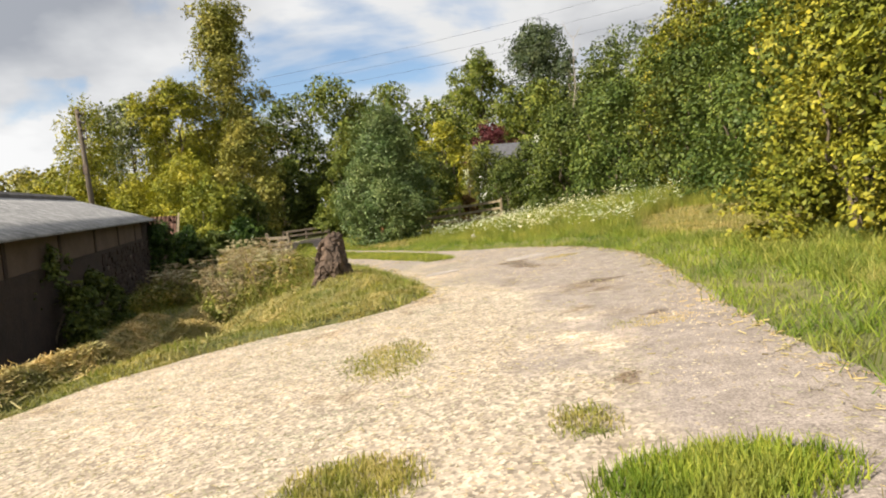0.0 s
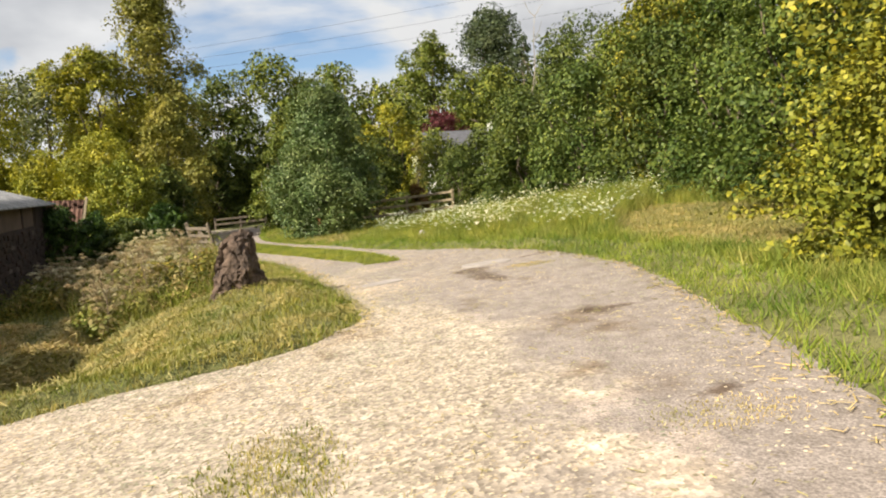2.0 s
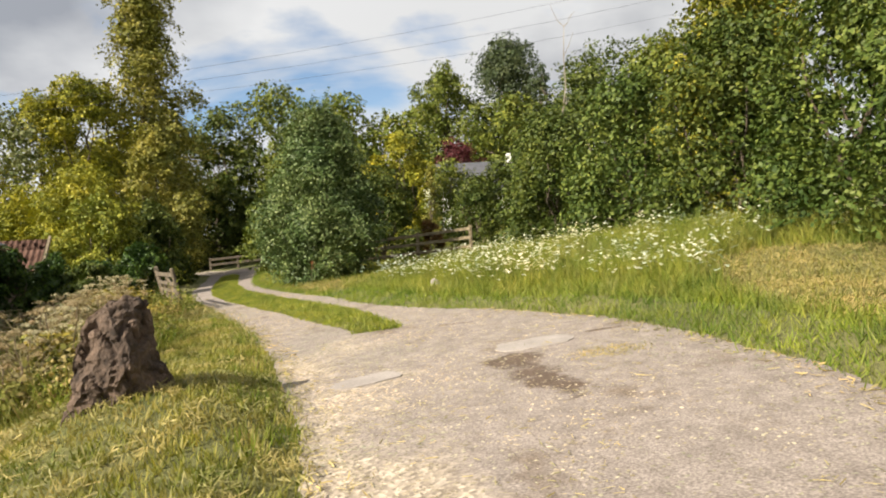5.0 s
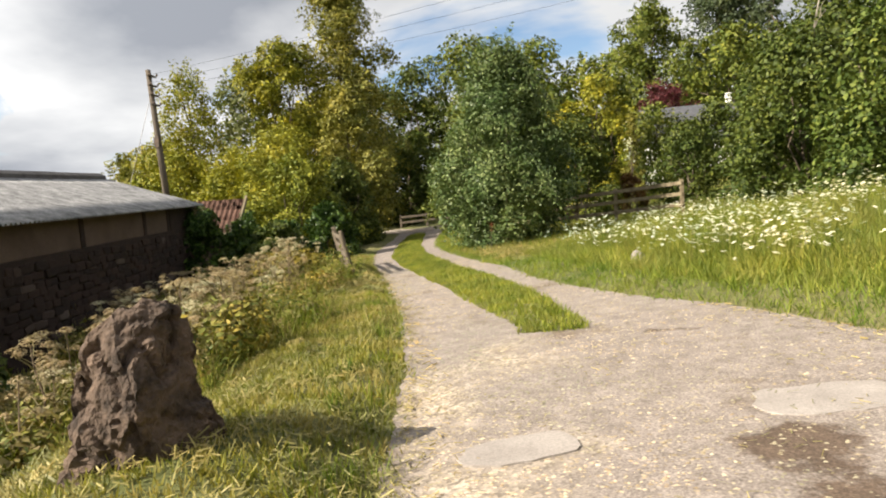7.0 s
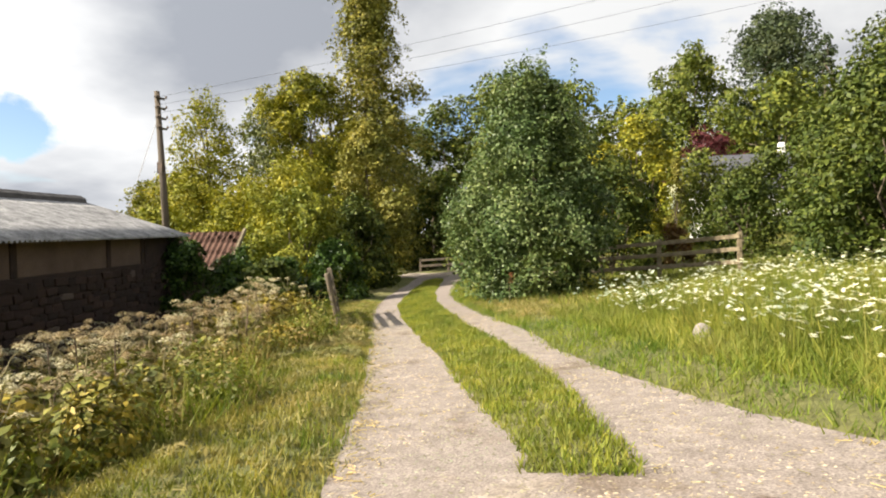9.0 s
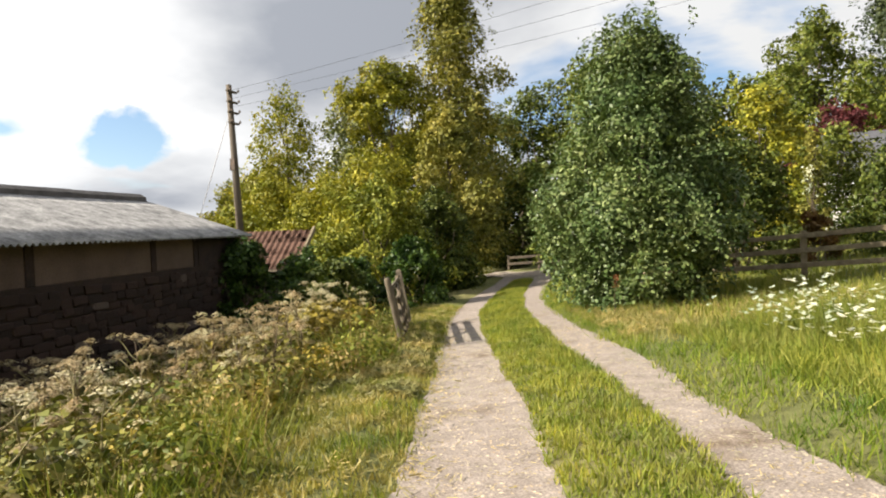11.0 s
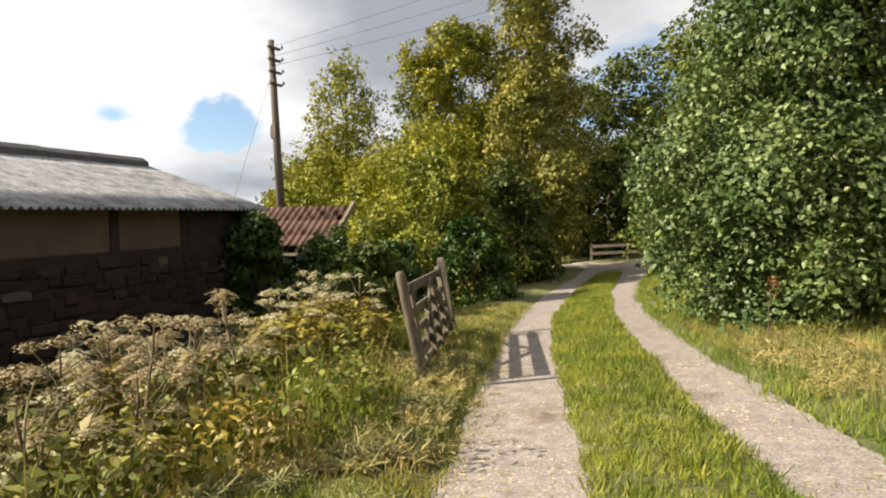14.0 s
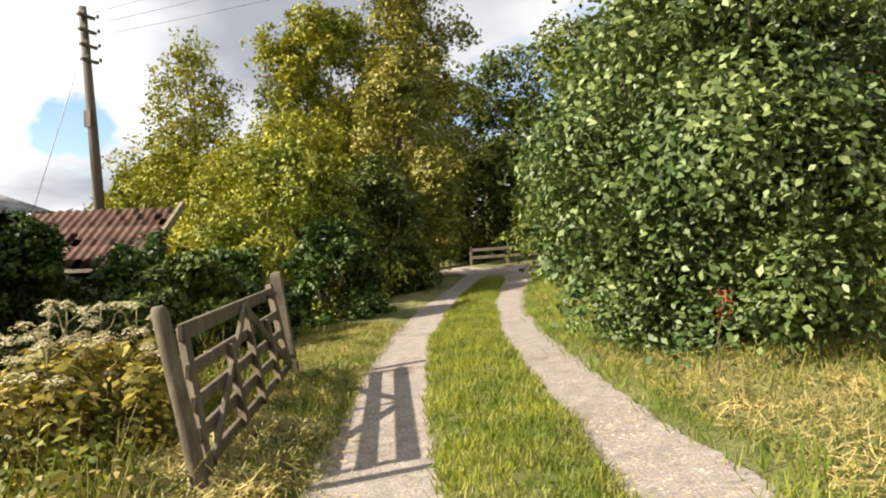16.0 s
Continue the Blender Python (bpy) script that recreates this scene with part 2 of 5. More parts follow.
M["pole_wood"] = plain_mat("pole_wood", (0.055, 0.042, 0.032), (0.11, 0.085, 0.06), 4, 0.85, (1, 1, 0.1), 0.4, 0.008, 30)
M["iron"] = plain_mat("iron", (0.05, 0.045, 0.04), (0.12, 0.08, 0.06), 10, 0.6, None, 0.3, 0.003, 60, 0.7)
M["ceramic"] = plain_mat("ceramic", (0.10, 0.07, 0.055), (0.16, 0.11, 0.08), 10, 0.3)
M["wire"] = plain_mat("wire", (0.07, 0.07, 0.07), (0.12, 0.12, 0.12), 3, 0.5, None, 0.1, 0.001, 20, 0.6)
M["rock"] = plain_mat("rock", (0.014, 0.0095, 0.0075), (0.155, 0.105, 0.075), 5.0, 0.95, None, 1.0, 0.05, 22)
# the barn wall's shade is put into this near-black base colour
M["shaded_brick"] = plain_mat("shaded_brick", (0.014, 0.008, 0.0065), (0.038, 0.020, 0.0155), 3, 0.95, None, 0.7, 0.02, 14)
def stone_mat():
    m, nt, p = nodes("shaded_stone")
    info = nt.nodes.new("ShaderNodeObjectInfo")
    # stone tones vary at random, all darkened to carry the wall's shade
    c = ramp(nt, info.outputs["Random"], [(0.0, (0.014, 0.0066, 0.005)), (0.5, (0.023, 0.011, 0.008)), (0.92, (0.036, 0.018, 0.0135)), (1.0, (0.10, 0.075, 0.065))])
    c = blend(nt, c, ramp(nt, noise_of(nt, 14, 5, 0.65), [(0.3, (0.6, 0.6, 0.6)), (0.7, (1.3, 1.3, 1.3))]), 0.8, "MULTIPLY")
    nt.links.new(c, p.inputs["Base Color"])
    p.inputs["Roughness"].default_value = 0.95
    bump(nt, p, noise_of(nt, 30, 4, 0.7), 0.6, 0.01)
    return m


M["shaded_stone"] = stone_mat()
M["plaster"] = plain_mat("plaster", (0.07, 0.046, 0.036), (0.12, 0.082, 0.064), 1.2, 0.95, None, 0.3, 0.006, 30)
M["roof_sheet"] = plain_mat("roof_sheet", (0.13, 0.13, 0.135), (0.39, 0.385, 0.39), 3.2, 0.9, None, 0.4, 0.006, 18)
M["ridge_cap"] = plain_mat("ridge_cap", (0.05, 0.045, 0.045), (0.12, 0.11, 0.11), 3, 0.9)
M["tile"] = plain_mat("tile", (0.065, 0.032, 0.022), (0.165, 0.08, 0.052), 4, 0.9, None, 0.5, 0.008, 30)
M["slate"] = plain_mat("slate", (0.055, 0.056, 0.064), (0.095, 0.096, 0.11), 3, 0.7)
M["white_wall"] = plain_mat("white_wall", (0.70, 0.69, 0.66), (0.80, 0.79, 0.76), 2, 0.9)
M["glass"] = plain_mat("glass", (0.03, 0.035, 0.04), (0.05, 0.06, 0.07), 1, 0.08, None, 0.02, 0.001, 5)
M["slab"] = plain_mat("slab", (0.25, 0.22, 0.20), (0.36, 0.322, 0.295), 3, 0.9, None, 0.4, 0.005, 60)

M["pebble"] = leaf_mat("pebble", (0.22, 0.175, 0.125), (0.35, 0.30, 0.245), (0.52, 0.46, 0.39), 0.0, 0.5, 0.9)


def ground_mat():
    m, nt, p = nodes("turf")
    broad = noise_of(nt, 0.35, 4)
    fine = noise_of(nt, 9, 5, 0.65)
    c = ramp(nt, broad, [(0.3, (0.10, 0.12, 0.03)), (0.55, (0.17, 0.17, 0.055)), (0.75, (0.26, 0.23, 0.10))])
    c = blend(nt, c, ramp(nt, fine, [(0.3, (0.5, 0.5, 0.45)), (0.7, (1.25, 1.25, 1.2))]), 0.8, "MULTIPLY")
    nt.links.new(c, p.inputs["Base Color"])
    p.inputs["Roughness"].default_value = 1.0
    bump(nt, p, noise_of(nt, 30, 4, 0.7), 1.0, 0.05)
    return m


def drive_mat():
    """Pale limestone gravel trodden into brown earth and worn asphalt, with straw and damp stains."""
    m, nt, p = nodes("gravel")
    co = nt.nodes.new("ShaderNodeTexCoord")
    vor = nt.nodes.new("ShaderNodeTexVoronoi")
    vor.inputs["Scale"].default_value = 34
    nt.links.new(co.outputs["Object"], vor.inputs["Vector"])
    stones = ramp(nt, vor.outputs["Color"], [(0.1, (0.17, 0.14, 0.108)), (0.5, (0.32, 0.268, 0.21)), (0.9, (0.51, 0.437, 0.35))])
    packed = ramp(nt, noise_of(nt, 60, 4, 0.7), [(0.32, (0.115, 0.096, 0.085)), (0.5, (0.235, 0.199, 0.176)), (0.68, (0.37, 0.319, 0.285))])
    side = nt.nodes.new("ShaderNodeAttribute")          # how far the loose stones are worn away
    side.attribute_name = "worn"
    push = nt.nodes.new("ShaderNodeMath")
    nt.links.new(side.outputs["Fac"], push.inputs[0])
    nt.links.new(noise_of(nt, 0.55, 6, 0.6), push.inputs[1])
    wear = ramp(nt, push.outputs[0], [(0.46, (0, 0, 0)), (0.58, (1, 1, 1))])
    c = blend(nt, stones, packed, wear)
    stain = ramp(nt, noise_of(nt, 0.9, 5, 0.6), [(0.30, (0.6, 0.52, 0.42)), (0.42, (1, 1, 1))])
    c = blend(nt, c, stain, 1.0, "MULTIPLY")
    c = blend(nt, c, ramp(nt, noise_of(nt, 5.0, 6, 0.7), [(0.32, (0.72, 0.70, 0.68)), (0.68, (1.2, 1.2, 1.2))]), 1.0, "MULTIPLY")
    wet = nt.nodes.new("ShaderNodeAttribute")           # potholes where dark soil shows
    wet.attribute_name = "damp"
    edge = nt.nodes.new("ShaderNodeMath")
    nt.links.new(wet.outputs["Fac"], edge.inputs[0])
    nt.links.new(noise_of(nt, 3.5, 6, 0.7), edge.inputs[1])
    c = blend(nt, c, ramp(nt, edge.outputs[0], [(0.0, (1.45, 1.42, 1.36)), (0.16, (1, 1, 1)), (0.82, (1, 1, 1)), (0.98, (0.42, 0.34, 0.27))]), 1.0, "MULTIPLY")
    nt.links.new(c, p.inputs["Base Color"])
    p.inputs["Roughness"].default_value = 0.95
    bump(nt, p, vor.outputs["Distance"], 0.3, 0.012)
    return m


def track_mat():
    m, nt, p = nodes("track_tarmac")
    co = nt.nodes.new("ShaderNodeTexCoord")
    vor = nt.nodes.new("ShaderNodeTexVoronoi")
    vor.inputs["Scale"].default_value = 60
    nt.links.new(co.outputs["Object"], vor.inputs["Vector"])
    c = ramp(nt, vor.outputs["Color"], [(0.1, (0.23, 0.19, 0.16)), (0.6, (0.34, 0.29, 0.245)), (0.95, (0.50, 0.44, 0.37))])
    c = blend(nt, c, ramp(nt, noise_of(nt, 0.8, 4), [(0.3, (0.78, 0.76, 0.74)), (0.7, (1.15, 1.13, 1.1))]), 1.0, "MULTIPLY")
    nt.links.new(c, p.inputs["Base Color"])
    p.inputs["Roughness"].default_value = 0.95
    bump(nt, p, vor.outputs["Distance"], 0.5, 0.012)
    return m


M["turf"], M["gravel"], M["track"] = ground_mat(), drive_mat(), track_mat()


# ---- mesh helpers ----
RNG = np.random.default_rng(7)


def faces_mesh(name, verts, size, mat, smooth=False):
    """A mesh from an (n, size, 3) array: n loose faces of that many corners."""
    verts = np.asarray(verts, dtype=np.float32).reshape(-1, 3)
    n = len(verts) // size
    me = bpy.data.meshes.new(name)
    me.vertices.add(len(verts))
    me.vertices.foreach_set("co", verts.ravel())
    me.loops.add(len(verts))
    me.loops.foreach_set("vertex_index", np.arange(len(verts), dtype=np.int32))
    me.polygons.add(n)
    me.polygons.foreach_set("loop_start", np.arange(0, len(verts), size, dtype=np.int32))
    me.update(calc_edges=True)
    me.materials.append(mat)
    return me


def part(name, data, mat, parent=None, label="", smooth=False):
    """Links a bmesh or a mesh as one object, under a thing or a part if one is given."""
    if isinstance(data, bmesh.types.BMesh):
        me = bpy.data.meshes.new(name)
        data.normal_update()
        data.to_mesh(me)
        data.free()
        me.materials.append(mat)
        if smooth:
            me.polygons.foreach_set("use_smooth", [True] * len(me.polygons))
        data = me
    ob = new(name, data)
    ob.parent = parent
    return tagged(ob, label) if label else ob


def thing(name, label, category, at=(0, 0, 0), group="", rz=0.0):
    ob = new(name)
    ob.matrix_world = Matrix.Translation(at) @ Matrix.Rotation(rz, 4, "Z")
    return tagged(ob, label, category, group)


def box(bm, lo, hi, m=None, jitter=0.0):
    vs = [bm.verts.new((x + RNG.uniform(-jitter, jitter) if jitter else x, y, z)) for x in (lo[0], hi[0]) for y in (lo[1], hi[1]) for z in (lo[2], hi[2])]
    for f in ((0, 1, 3, 2), (4, 6, 7, 5), (0, 4, 5, 1), (2, 3, 7, 6), (0, 2, 6, 4), (1, 5, 7, 3)):
        bm.faces.new([vs[i] for i in f])
    if m is not None:
        bmesh.ops.transform(bm, matrix=m, verts=vs)
    return vs


def bevelled(bm, w, segments=1):
    bmesh.ops.bevel(bm, geom=list(bm.edges), offset=w, segments=segments, affect="EDGES")
    return bm


def tube(bm, points, radii, sides=7):
    """A tapered tube along points."""
    rings = []
    for i, pt in enumerate(points):
        pt = Vector(pt)
        a, b = Vector(points[max(i - 1, 0)]), Vector(points[min(i + 1, len(points) - 1)])
        q = (b - a).to_track_quat("Z", "Y")
        rings.append([bm.verts.new(pt + q @ Vector((math.cos(k * 2 * math.pi / sides), math.sin(k * 2 * math.pi / sides), 0)) * radii[i]) for k in range(sides)])
    for r0, r1 in zip(rings, rings[1:]):
        for k in range(sides):
            bm.faces.new((r0[k], r0[(k + 1) % sides], r1[(k + 1) % sides], r1[k]))
    bm.faces.new(rings[0][::-1])
    bm.faces.new(rings[-1])
    return bm


def unit(v):
    return v / np.maximum(np.linalg.norm(v, axis=-1, keepdims=True), 1e-6)


def leaf_quads(at, normal, size, rng, slim=0.55, droop=0.0):
    """Folded kite leaves, one at each place, facing about along normal."""
    n = len(at)
    nor = unit(normal)
    t = rng.normal(size=(n, 3))
    t[:, 2] -= droop
    t = unit(t - nor * np.sum(t * nor, axis=1, keepdims=True))
    b = np.cross(nor, t)
    s = (size * rng.uniform(0.6, 1.3, n))[:, None]
    lift = nor * s * 0.12
    return np.stack([at - t * s * 0.5, at + b * s * slim * 0.5 + lift + t * s * 0.05, at + t * s * 0.5, at - b * s * slim * 0.5 + lift + t * s * 0.05], axis=1)


def crown_quads(masses, count, size, rng, slim=0.6, droop=0.3, pads=30, loose=0.3):
    """Leaves of a crown built of masses (x, y, z, r): flat pads of leaves round each mass with gaps between, a darker filling of leaves within."""
    masses = np.asarray(masses, dtype=float)
    area = masses[:, 3] ** 2
    m = rng.choice(len(masses), size=max(20, int(pads * len(masses))), p=area / area.sum())
    d = unit(rng.normal(size=(len(m), 3)) + np.array([0, 0, 0.25]))
    r = masses[m, 3]
    centre = masses[m, :3] + d * (r * rng.uniform(0.6, 1.32, len(m)))[:, None] * np.array([1, 1, 0.85])
    face = unit(d * 0.7 + np.array([0, 0, 0.55]) + rng.normal(size=d.shape) * 0.25)
    wide = r * rng.uniform(0.14, 0.40, len(m))
    n = int(count * (1 - loose))
    k = rng.choice(len(m), size=n, p=wide ** 1.6 / np.sum(wide ** 1.6))
    off = rng.normal(size=(n, 3)) * 0.62
    along = np.sum(off * face[k], axis=1, keepdims=True)
    off = off - face[k] * along * 0.6                      # each pad is flattened, and bends down at its rim
    off = off - face[k] * np.sum(off ** 2, axis=1, keepdims=True) * 0.22
    at = centre[k] + off * wide[k][:, None]
    nor = face[k] + rng.normal(size=(n, 3)) * 0.5
    q = rng.choice(len(masses), size=count - n, p=area / area.sum())
    e = unit(rng.normal(size=(count - n, 3)))
    inner = masses[q, :3] + e * (masses[q, 3] * rng.uniform(0.25, 0.85, count - n))[:, None]
    at, nor = np.concatenate([at, inner]), np.concatenate([nor, e + rng.normal(size=e.shape) * 0.7])
    keep = at[:, 2] > 0.06
    return leaf_quads(at[keep], nor[keep], size, rng, slim, droop)


def shoot_quads(masses, shoots, long, size, rng):
    """Young upright shoots above a crown: leaves in pairs up a thin line."""
    masses = np.asarray(masses, dtype=float)
    order = np.argsort(-(masses[:, 2] + masses[:, 3]))[:max(4, len(masses) // 3)]
    m = masses[rng.choice(order, size=shoots)]
    foot = m[:, :3] + np.stack([rng.normal(size=shoots) * 0.5, rng.normal(size=shoots) * 0.5, np.full(shoots, 0.7)], 1) * m[:, 3:4]
    way = unit(np.stack([rng.normal(size=shoots) * 0.25, rng.normal(size=shoots) * 0.25, np.ones(shoots)], 1)) * (long * rng.uniform(0.4, 1.2, shoots))[:, None]
    f = np.linspace(0, 1, 22)
    at = (foot[:, None] + way[:, None] * f[None, :, None]).reshape(-1, 3)
    at = at + rng.normal(size=at.shape) * size * 0.5
    return leaf_quads(at, rng.normal(size=at.shape) + np.array([0, 0, 0.5]), size, rng, 0.55, 0.2)


def solids(name, verts, faces, mat):
    """A mesh of n small solids: verts (n, k, 3), and the corner numbers of one solid's triangles."""
    verts = np.asarray(verts, dtype=np.float32)
    n, k, _ = verts.shape
    tri = (np.asarray(faces)[None] + (np.arange(n) * k)[:, None, None]).reshape(-1, 3).astype(np.int32)
    me = bpy.data.meshes.new(name)
    me.vertices.add(n * k)
    me.vertices.foreach_set("co", verts.ravel())
    me.loops.add(tri.size)
    me.loops.foreach_set("vertex_index", tri.ravel())
    me.polygons.add(len(tri))
    me.polygons.foreach_set("loop_start", np.arange(0, tri.size, 3, dtype=np.int32))
    me.update(calc_edges=True)
    me.materials.append(mat)
    return me


# ---- ground ----
LEFT_Y = [-40, 0, 5, 6.3, 7.3, 8.0, 8.5, 8.9, 9.3, 10.2, 11.4, 13.2, 16.2, 18.8, 22.8, 24.8, 28.6, 32, 36, 41, 46]
LEFT_X = [-14, -9, -6.1, -4.7, -4.0, -3.3, -2.5, -1.4, -0.8, -0.32, -0.5, -0.95, -1.8, -2.75, -4.4, -5.3, -6.9, -8.2, -9.4, -10.4, -11.6]
RIGHT_Y = [-40, 0, 3.8, 6.2, 9.4, 11.4, 13, 14.1, 14.9, 17, 17.8, 19.3, 21.2, 23, 26.5, 29.6, 32.6, 36, 41, 46]
RIGHT_X = [1.0, 2.3, 2.5, 2.76, 3.3, 3.5, 3.33, 3.08, 2.8, 1.7, 0.95, 0.05, -0.9, -1.5, -3.2, -4.5, -5.65, -6.7, -7.7, -8.4]
STRIP_Y = [16.4, 16.7, 19.4, 20.9, 24.7, 27, 31, 36, 40, 43.5]
STRIP_L = [-0.5, -0.55, -1.8, -2.45, -4.3, -5.35, -7.0, -8.5, -9.4, -10.1]
STRIP_R = [0.2, 0.15, -0.75, -1.35, -3.15, -4.15, -5.8, -7.45, -8.45, -9.3]


def wob(y, k, a=0.022):
    return a * (np.sin(y * 1.7 + k) + 0.7 * np.sin(y * 4.1 + 2 * k) + 0.7 * np.sin(y * 13.7 + 3 * k) + 0.6 * np.sin(y * 23.1 + 5 * k))


def left_edge(y):
    return np.interp(y, LEFT_Y, LEFT_X) + wob(y, 1.0)


def right_edge(y):
    return np.interp(y, RIGHT_Y, RIGHT_X) + wob(y, 2.2)


def strip_left(y):
    return np.interp(y, STRIP_Y, STRIP_L) + wob(y, 3.7, 0.018)


def strip_right(y):
    return np.interp(y, STRIP_Y, STRIP_R) + wob(y, 0.4, 0.018)


def smooth(a, b, v):
    t = np.clip((v - a) / (b - a), 0, 1)
    return t * t * (3 - 2 * t)


HAY_Y = [6, 8.5, 12.5, 16.5]
HAY_ROWS = [([-5.5, -4.9, -5.1, -6.6], 0.30), ([-7.0, -6.3, -6.6, -8.0], 0.24)]


def height(x, y):
    """The lie of the land: a gentle cross slope, a bank up to the standing stone, lower yard by the barn, a hill behind."""
    x, y = np.asarray(x, dtype=float), np.asarray(y, dtype=float)
    h = 0.08 * np.clip(x, -24, 14) + 0.02 + 0.0135 * np.clip(y, -30, 60)
    out_l = np.interp(y, LEFT_Y, LEFT_X) - x
    out_r = x - np.interp(y, RIGHT_Y, RIGHT_X)
    h = h + 0.26 * np.exp(-(((x + 2.3) / 1.25) ** 2 + ((y - 12.5) / 1.7) ** 2)) * smooth(-0.1, 0.9, out_l)
    h = h + 0.10 * smooth(0.0, 0.5, out_l) * (1 - smooth(1.2, 2.2, out_l))
    h = h - 0.38 * smooth(1.6, 4.5, out_l) * smooth(4, 10, y) * (1 - smooth(26, 30, y))
    for k, (xs, tall) in enumerate(HAY_ROWS):
        off = x - np.interp(y, HAY_Y, xs)
        h = h + (tall * np.exp(-(off / 0.27) ** 2) - 0.16 * np.exp(-((off - 0.6) / 0.28) ** 2)) * smooth(5.5, 7.5, y) * (1 - smooth(15.5, 17.5, y)) * (0.85 + 0.3 * np.sin(y * 2.3 + 2 * k))
    h = h + 0.10 * smooth(0.0, 0.8, out_r) + 0.35 * smooth(2.5, 6.0, out_r) * smooth(2, 8, y) * (1 - smooth(20, 26, y))
    h = h + 0.035 * np.clip(y - 35, 0, 14) * (1 - smooth(-4, 16, x))
    h = h + 0.11 * np.clip(y - 36, 0, 110) * smooth(-4, 16, x) + 0.06 * np.clip(y - 55, 0, 100)
    h = h + 0.03 * np.sin(x * 0.9 + 1.3) * np.sin(y * 0.7) * smooth(0.2, 1.5, np.maximum(out_l, out_r))
    return h


def hz(x, y):
    return float(height(x, y))


def grid_sheet(name, xs, ys, zfun, mat):
    """One connected sheet over rows of x for each y."""
    xs = np.asarray(xs)
    X = xs if xs.ndim == 2 else np.repeat(xs[None, :], len(ys), axis=0)
    Y = np.repeat(np.asarray(ys)[:, None], X.shape[1], axis=1)
    Z = zfun(X, Y)
    co = np.stack([X, Y, Z], axis=-1).reshape(-1, 3)
    r, c = X.shape
    idx = np.arange(r * c).reshape(r, c)
    quads = np.stack([idx[:-1, :-1], idx[:-1, 1:], idx[1:, 1:], idx[1:, :-1]], axis=-1).reshape(-1, 4)
    me = bpy.data.meshes.new(name)
    me.vertices.add(len(co))
    me.vertices.foreach_set("co", co.astype(np.float32).ravel())
    me.loops.add(quads.size)
    me.loops.foreach_set("vertex_index", quads.astype(np.int32).ravel())
    me.polygons.add(len(quads))
    me.polygons.foreach_set("loop_start", np.arange(0, quads.size, 4, dtype=np.int32))
    me.polygons.foreach_set("use_smooth", np.ones(len(quads), dtype=bool))
    me.update(calc_edges=True)
    me.materials.append(mat)
    return new(name, me)


far = np.array([60, 85, 120, 180, 300, 600, 1200, 2500.0])
gx = np.concatenate([-far[::-1], np.arange(-45, -16, 1.0), np.arange(-16, 12, 0.2), np.arange(12, 46, 1.0), far])
gy = np.concatenate([-far[::-1], np.arange(-45, -6, 1.0), np.arange(-6, 36, 0.2), np.arange(36, 59, 0.8), far])
ground = tagged(grid_sheet("ground", gx, gy, height, M["turf"]), "rough grass and bare soil sloping down to the barn yard", "ground", kind="structure")

dy = np.arange(-30, 46.01, 0.1)
u = np.linspace(0, 1, 34)
crown_h = lambda x, y: height(x, y) + 0.018
drive = grid_sheet("gravel_drive", left_edge(dy)[:, None] * (1 - u) + right_edge(dy)[:, None] * u, dy, crown_h, M["gravel"])
tagged(drive, "pale gravel drive narrowing to two worn ruts, strewn with straw", "driveway", kind="structure")
co = np.empty(len(drive.data.vertices) * 3, dtype=np.float32)
drive.data.vertices.foreach_get("co", co)
co = co.reshape(-1, 3)
across = (co[:, 0] - left_edge(co[:, 1])) / (right_edge(co[:, 1]) - left_edge(co[:, 1]))
open_part = np.clip((co[:, 0] + 0.6) / 3.0, 0, 1) * 0.58 - 0.28 + 0.12 * smooth(8, 14, co[:, 1])
rut_part = np.where(across > 0.5, 0.28, 0.20 + 0.08 * smooth(24, 34, co[:, 1]))
fade = smooth(9.5, 17.0, co[:, 1])
damp = -0.55 * np.exp(-(((co[:, 0] - 1.35) / 0.5) ** 2 + ((co[:, 1] - 6.0) / 1.1) ** 2) ** 2) - 0.4 * np.exp(-(((co[:, 0] - 0.9) / 0.6) ** 2 + ((co[:, 1] - 9.2) / 0.9) ** 2) ** 2)
for px_, py_, rx_, ry_, turn in ((1.55, 12.2, 0.36, 1.0, 0.3), (1.45, 13.2, 0.4, 0.3, 0.2), (1.95, 6.3, 0.75, 0.16, 0.35), (2.3, 9.0, 0.5, 0.2, 0.2), (0.9, 16.0, 0.5, 0.12, -0.2), (2.6, 14.0, 0.5, 0.1, 0.1), (1.2, 4.4, 0.15, 0.5, 0.2)):
    ax = (co[:, 0] - px_) * math.cos(turn) + (co[:, 1] - py_) * math.sin(turn)
    ay = -(co[:, 0] - px_) * math.sin(turn) + (co[:, 1] - py_) * math.cos(turn)
    damp += 0.55 * np.exp(-((ax / rx_) ** 2 + (ay / ry_) ** 2))
soak = drive.data.attributes.new("damp", "FLOAT", "POINT")
soak.data.foreach_set("value", damp.astype(np.float32))
worn = drive.data.attributes.new("worn", "FLOAT", "POINT")
worn.data.foreach_set("value", (open_part * (1 - fade) + rut_part * fade).astype(np.float32))
srows = np.arange(16.4, 43.5, 0.1)
us = np.linspace(0, 1, 9)
strip_h = lambda x, y: height(x, y) + 0.022 + 0.04 * smooth(16.4, 17.4, y) * np.clip(1 - ((x - (strip_left(y) + strip_right(y)) / 2) / ((strip_right(y) - strip_left(y)) / 2)) ** 2, 0, 1)
strip = grid_sheet("grass_strip", strip_left(srows)[:, None] * (1 - us) + strip_right(srows)[:, None] * us, srows, strip_h, M["turf"])
tagged(strip, "raised strip of short green grass between the wheel ruts", "grass strip", kind="structure")
cross_rows = np.arange(44.8, 48.3, 0.5)
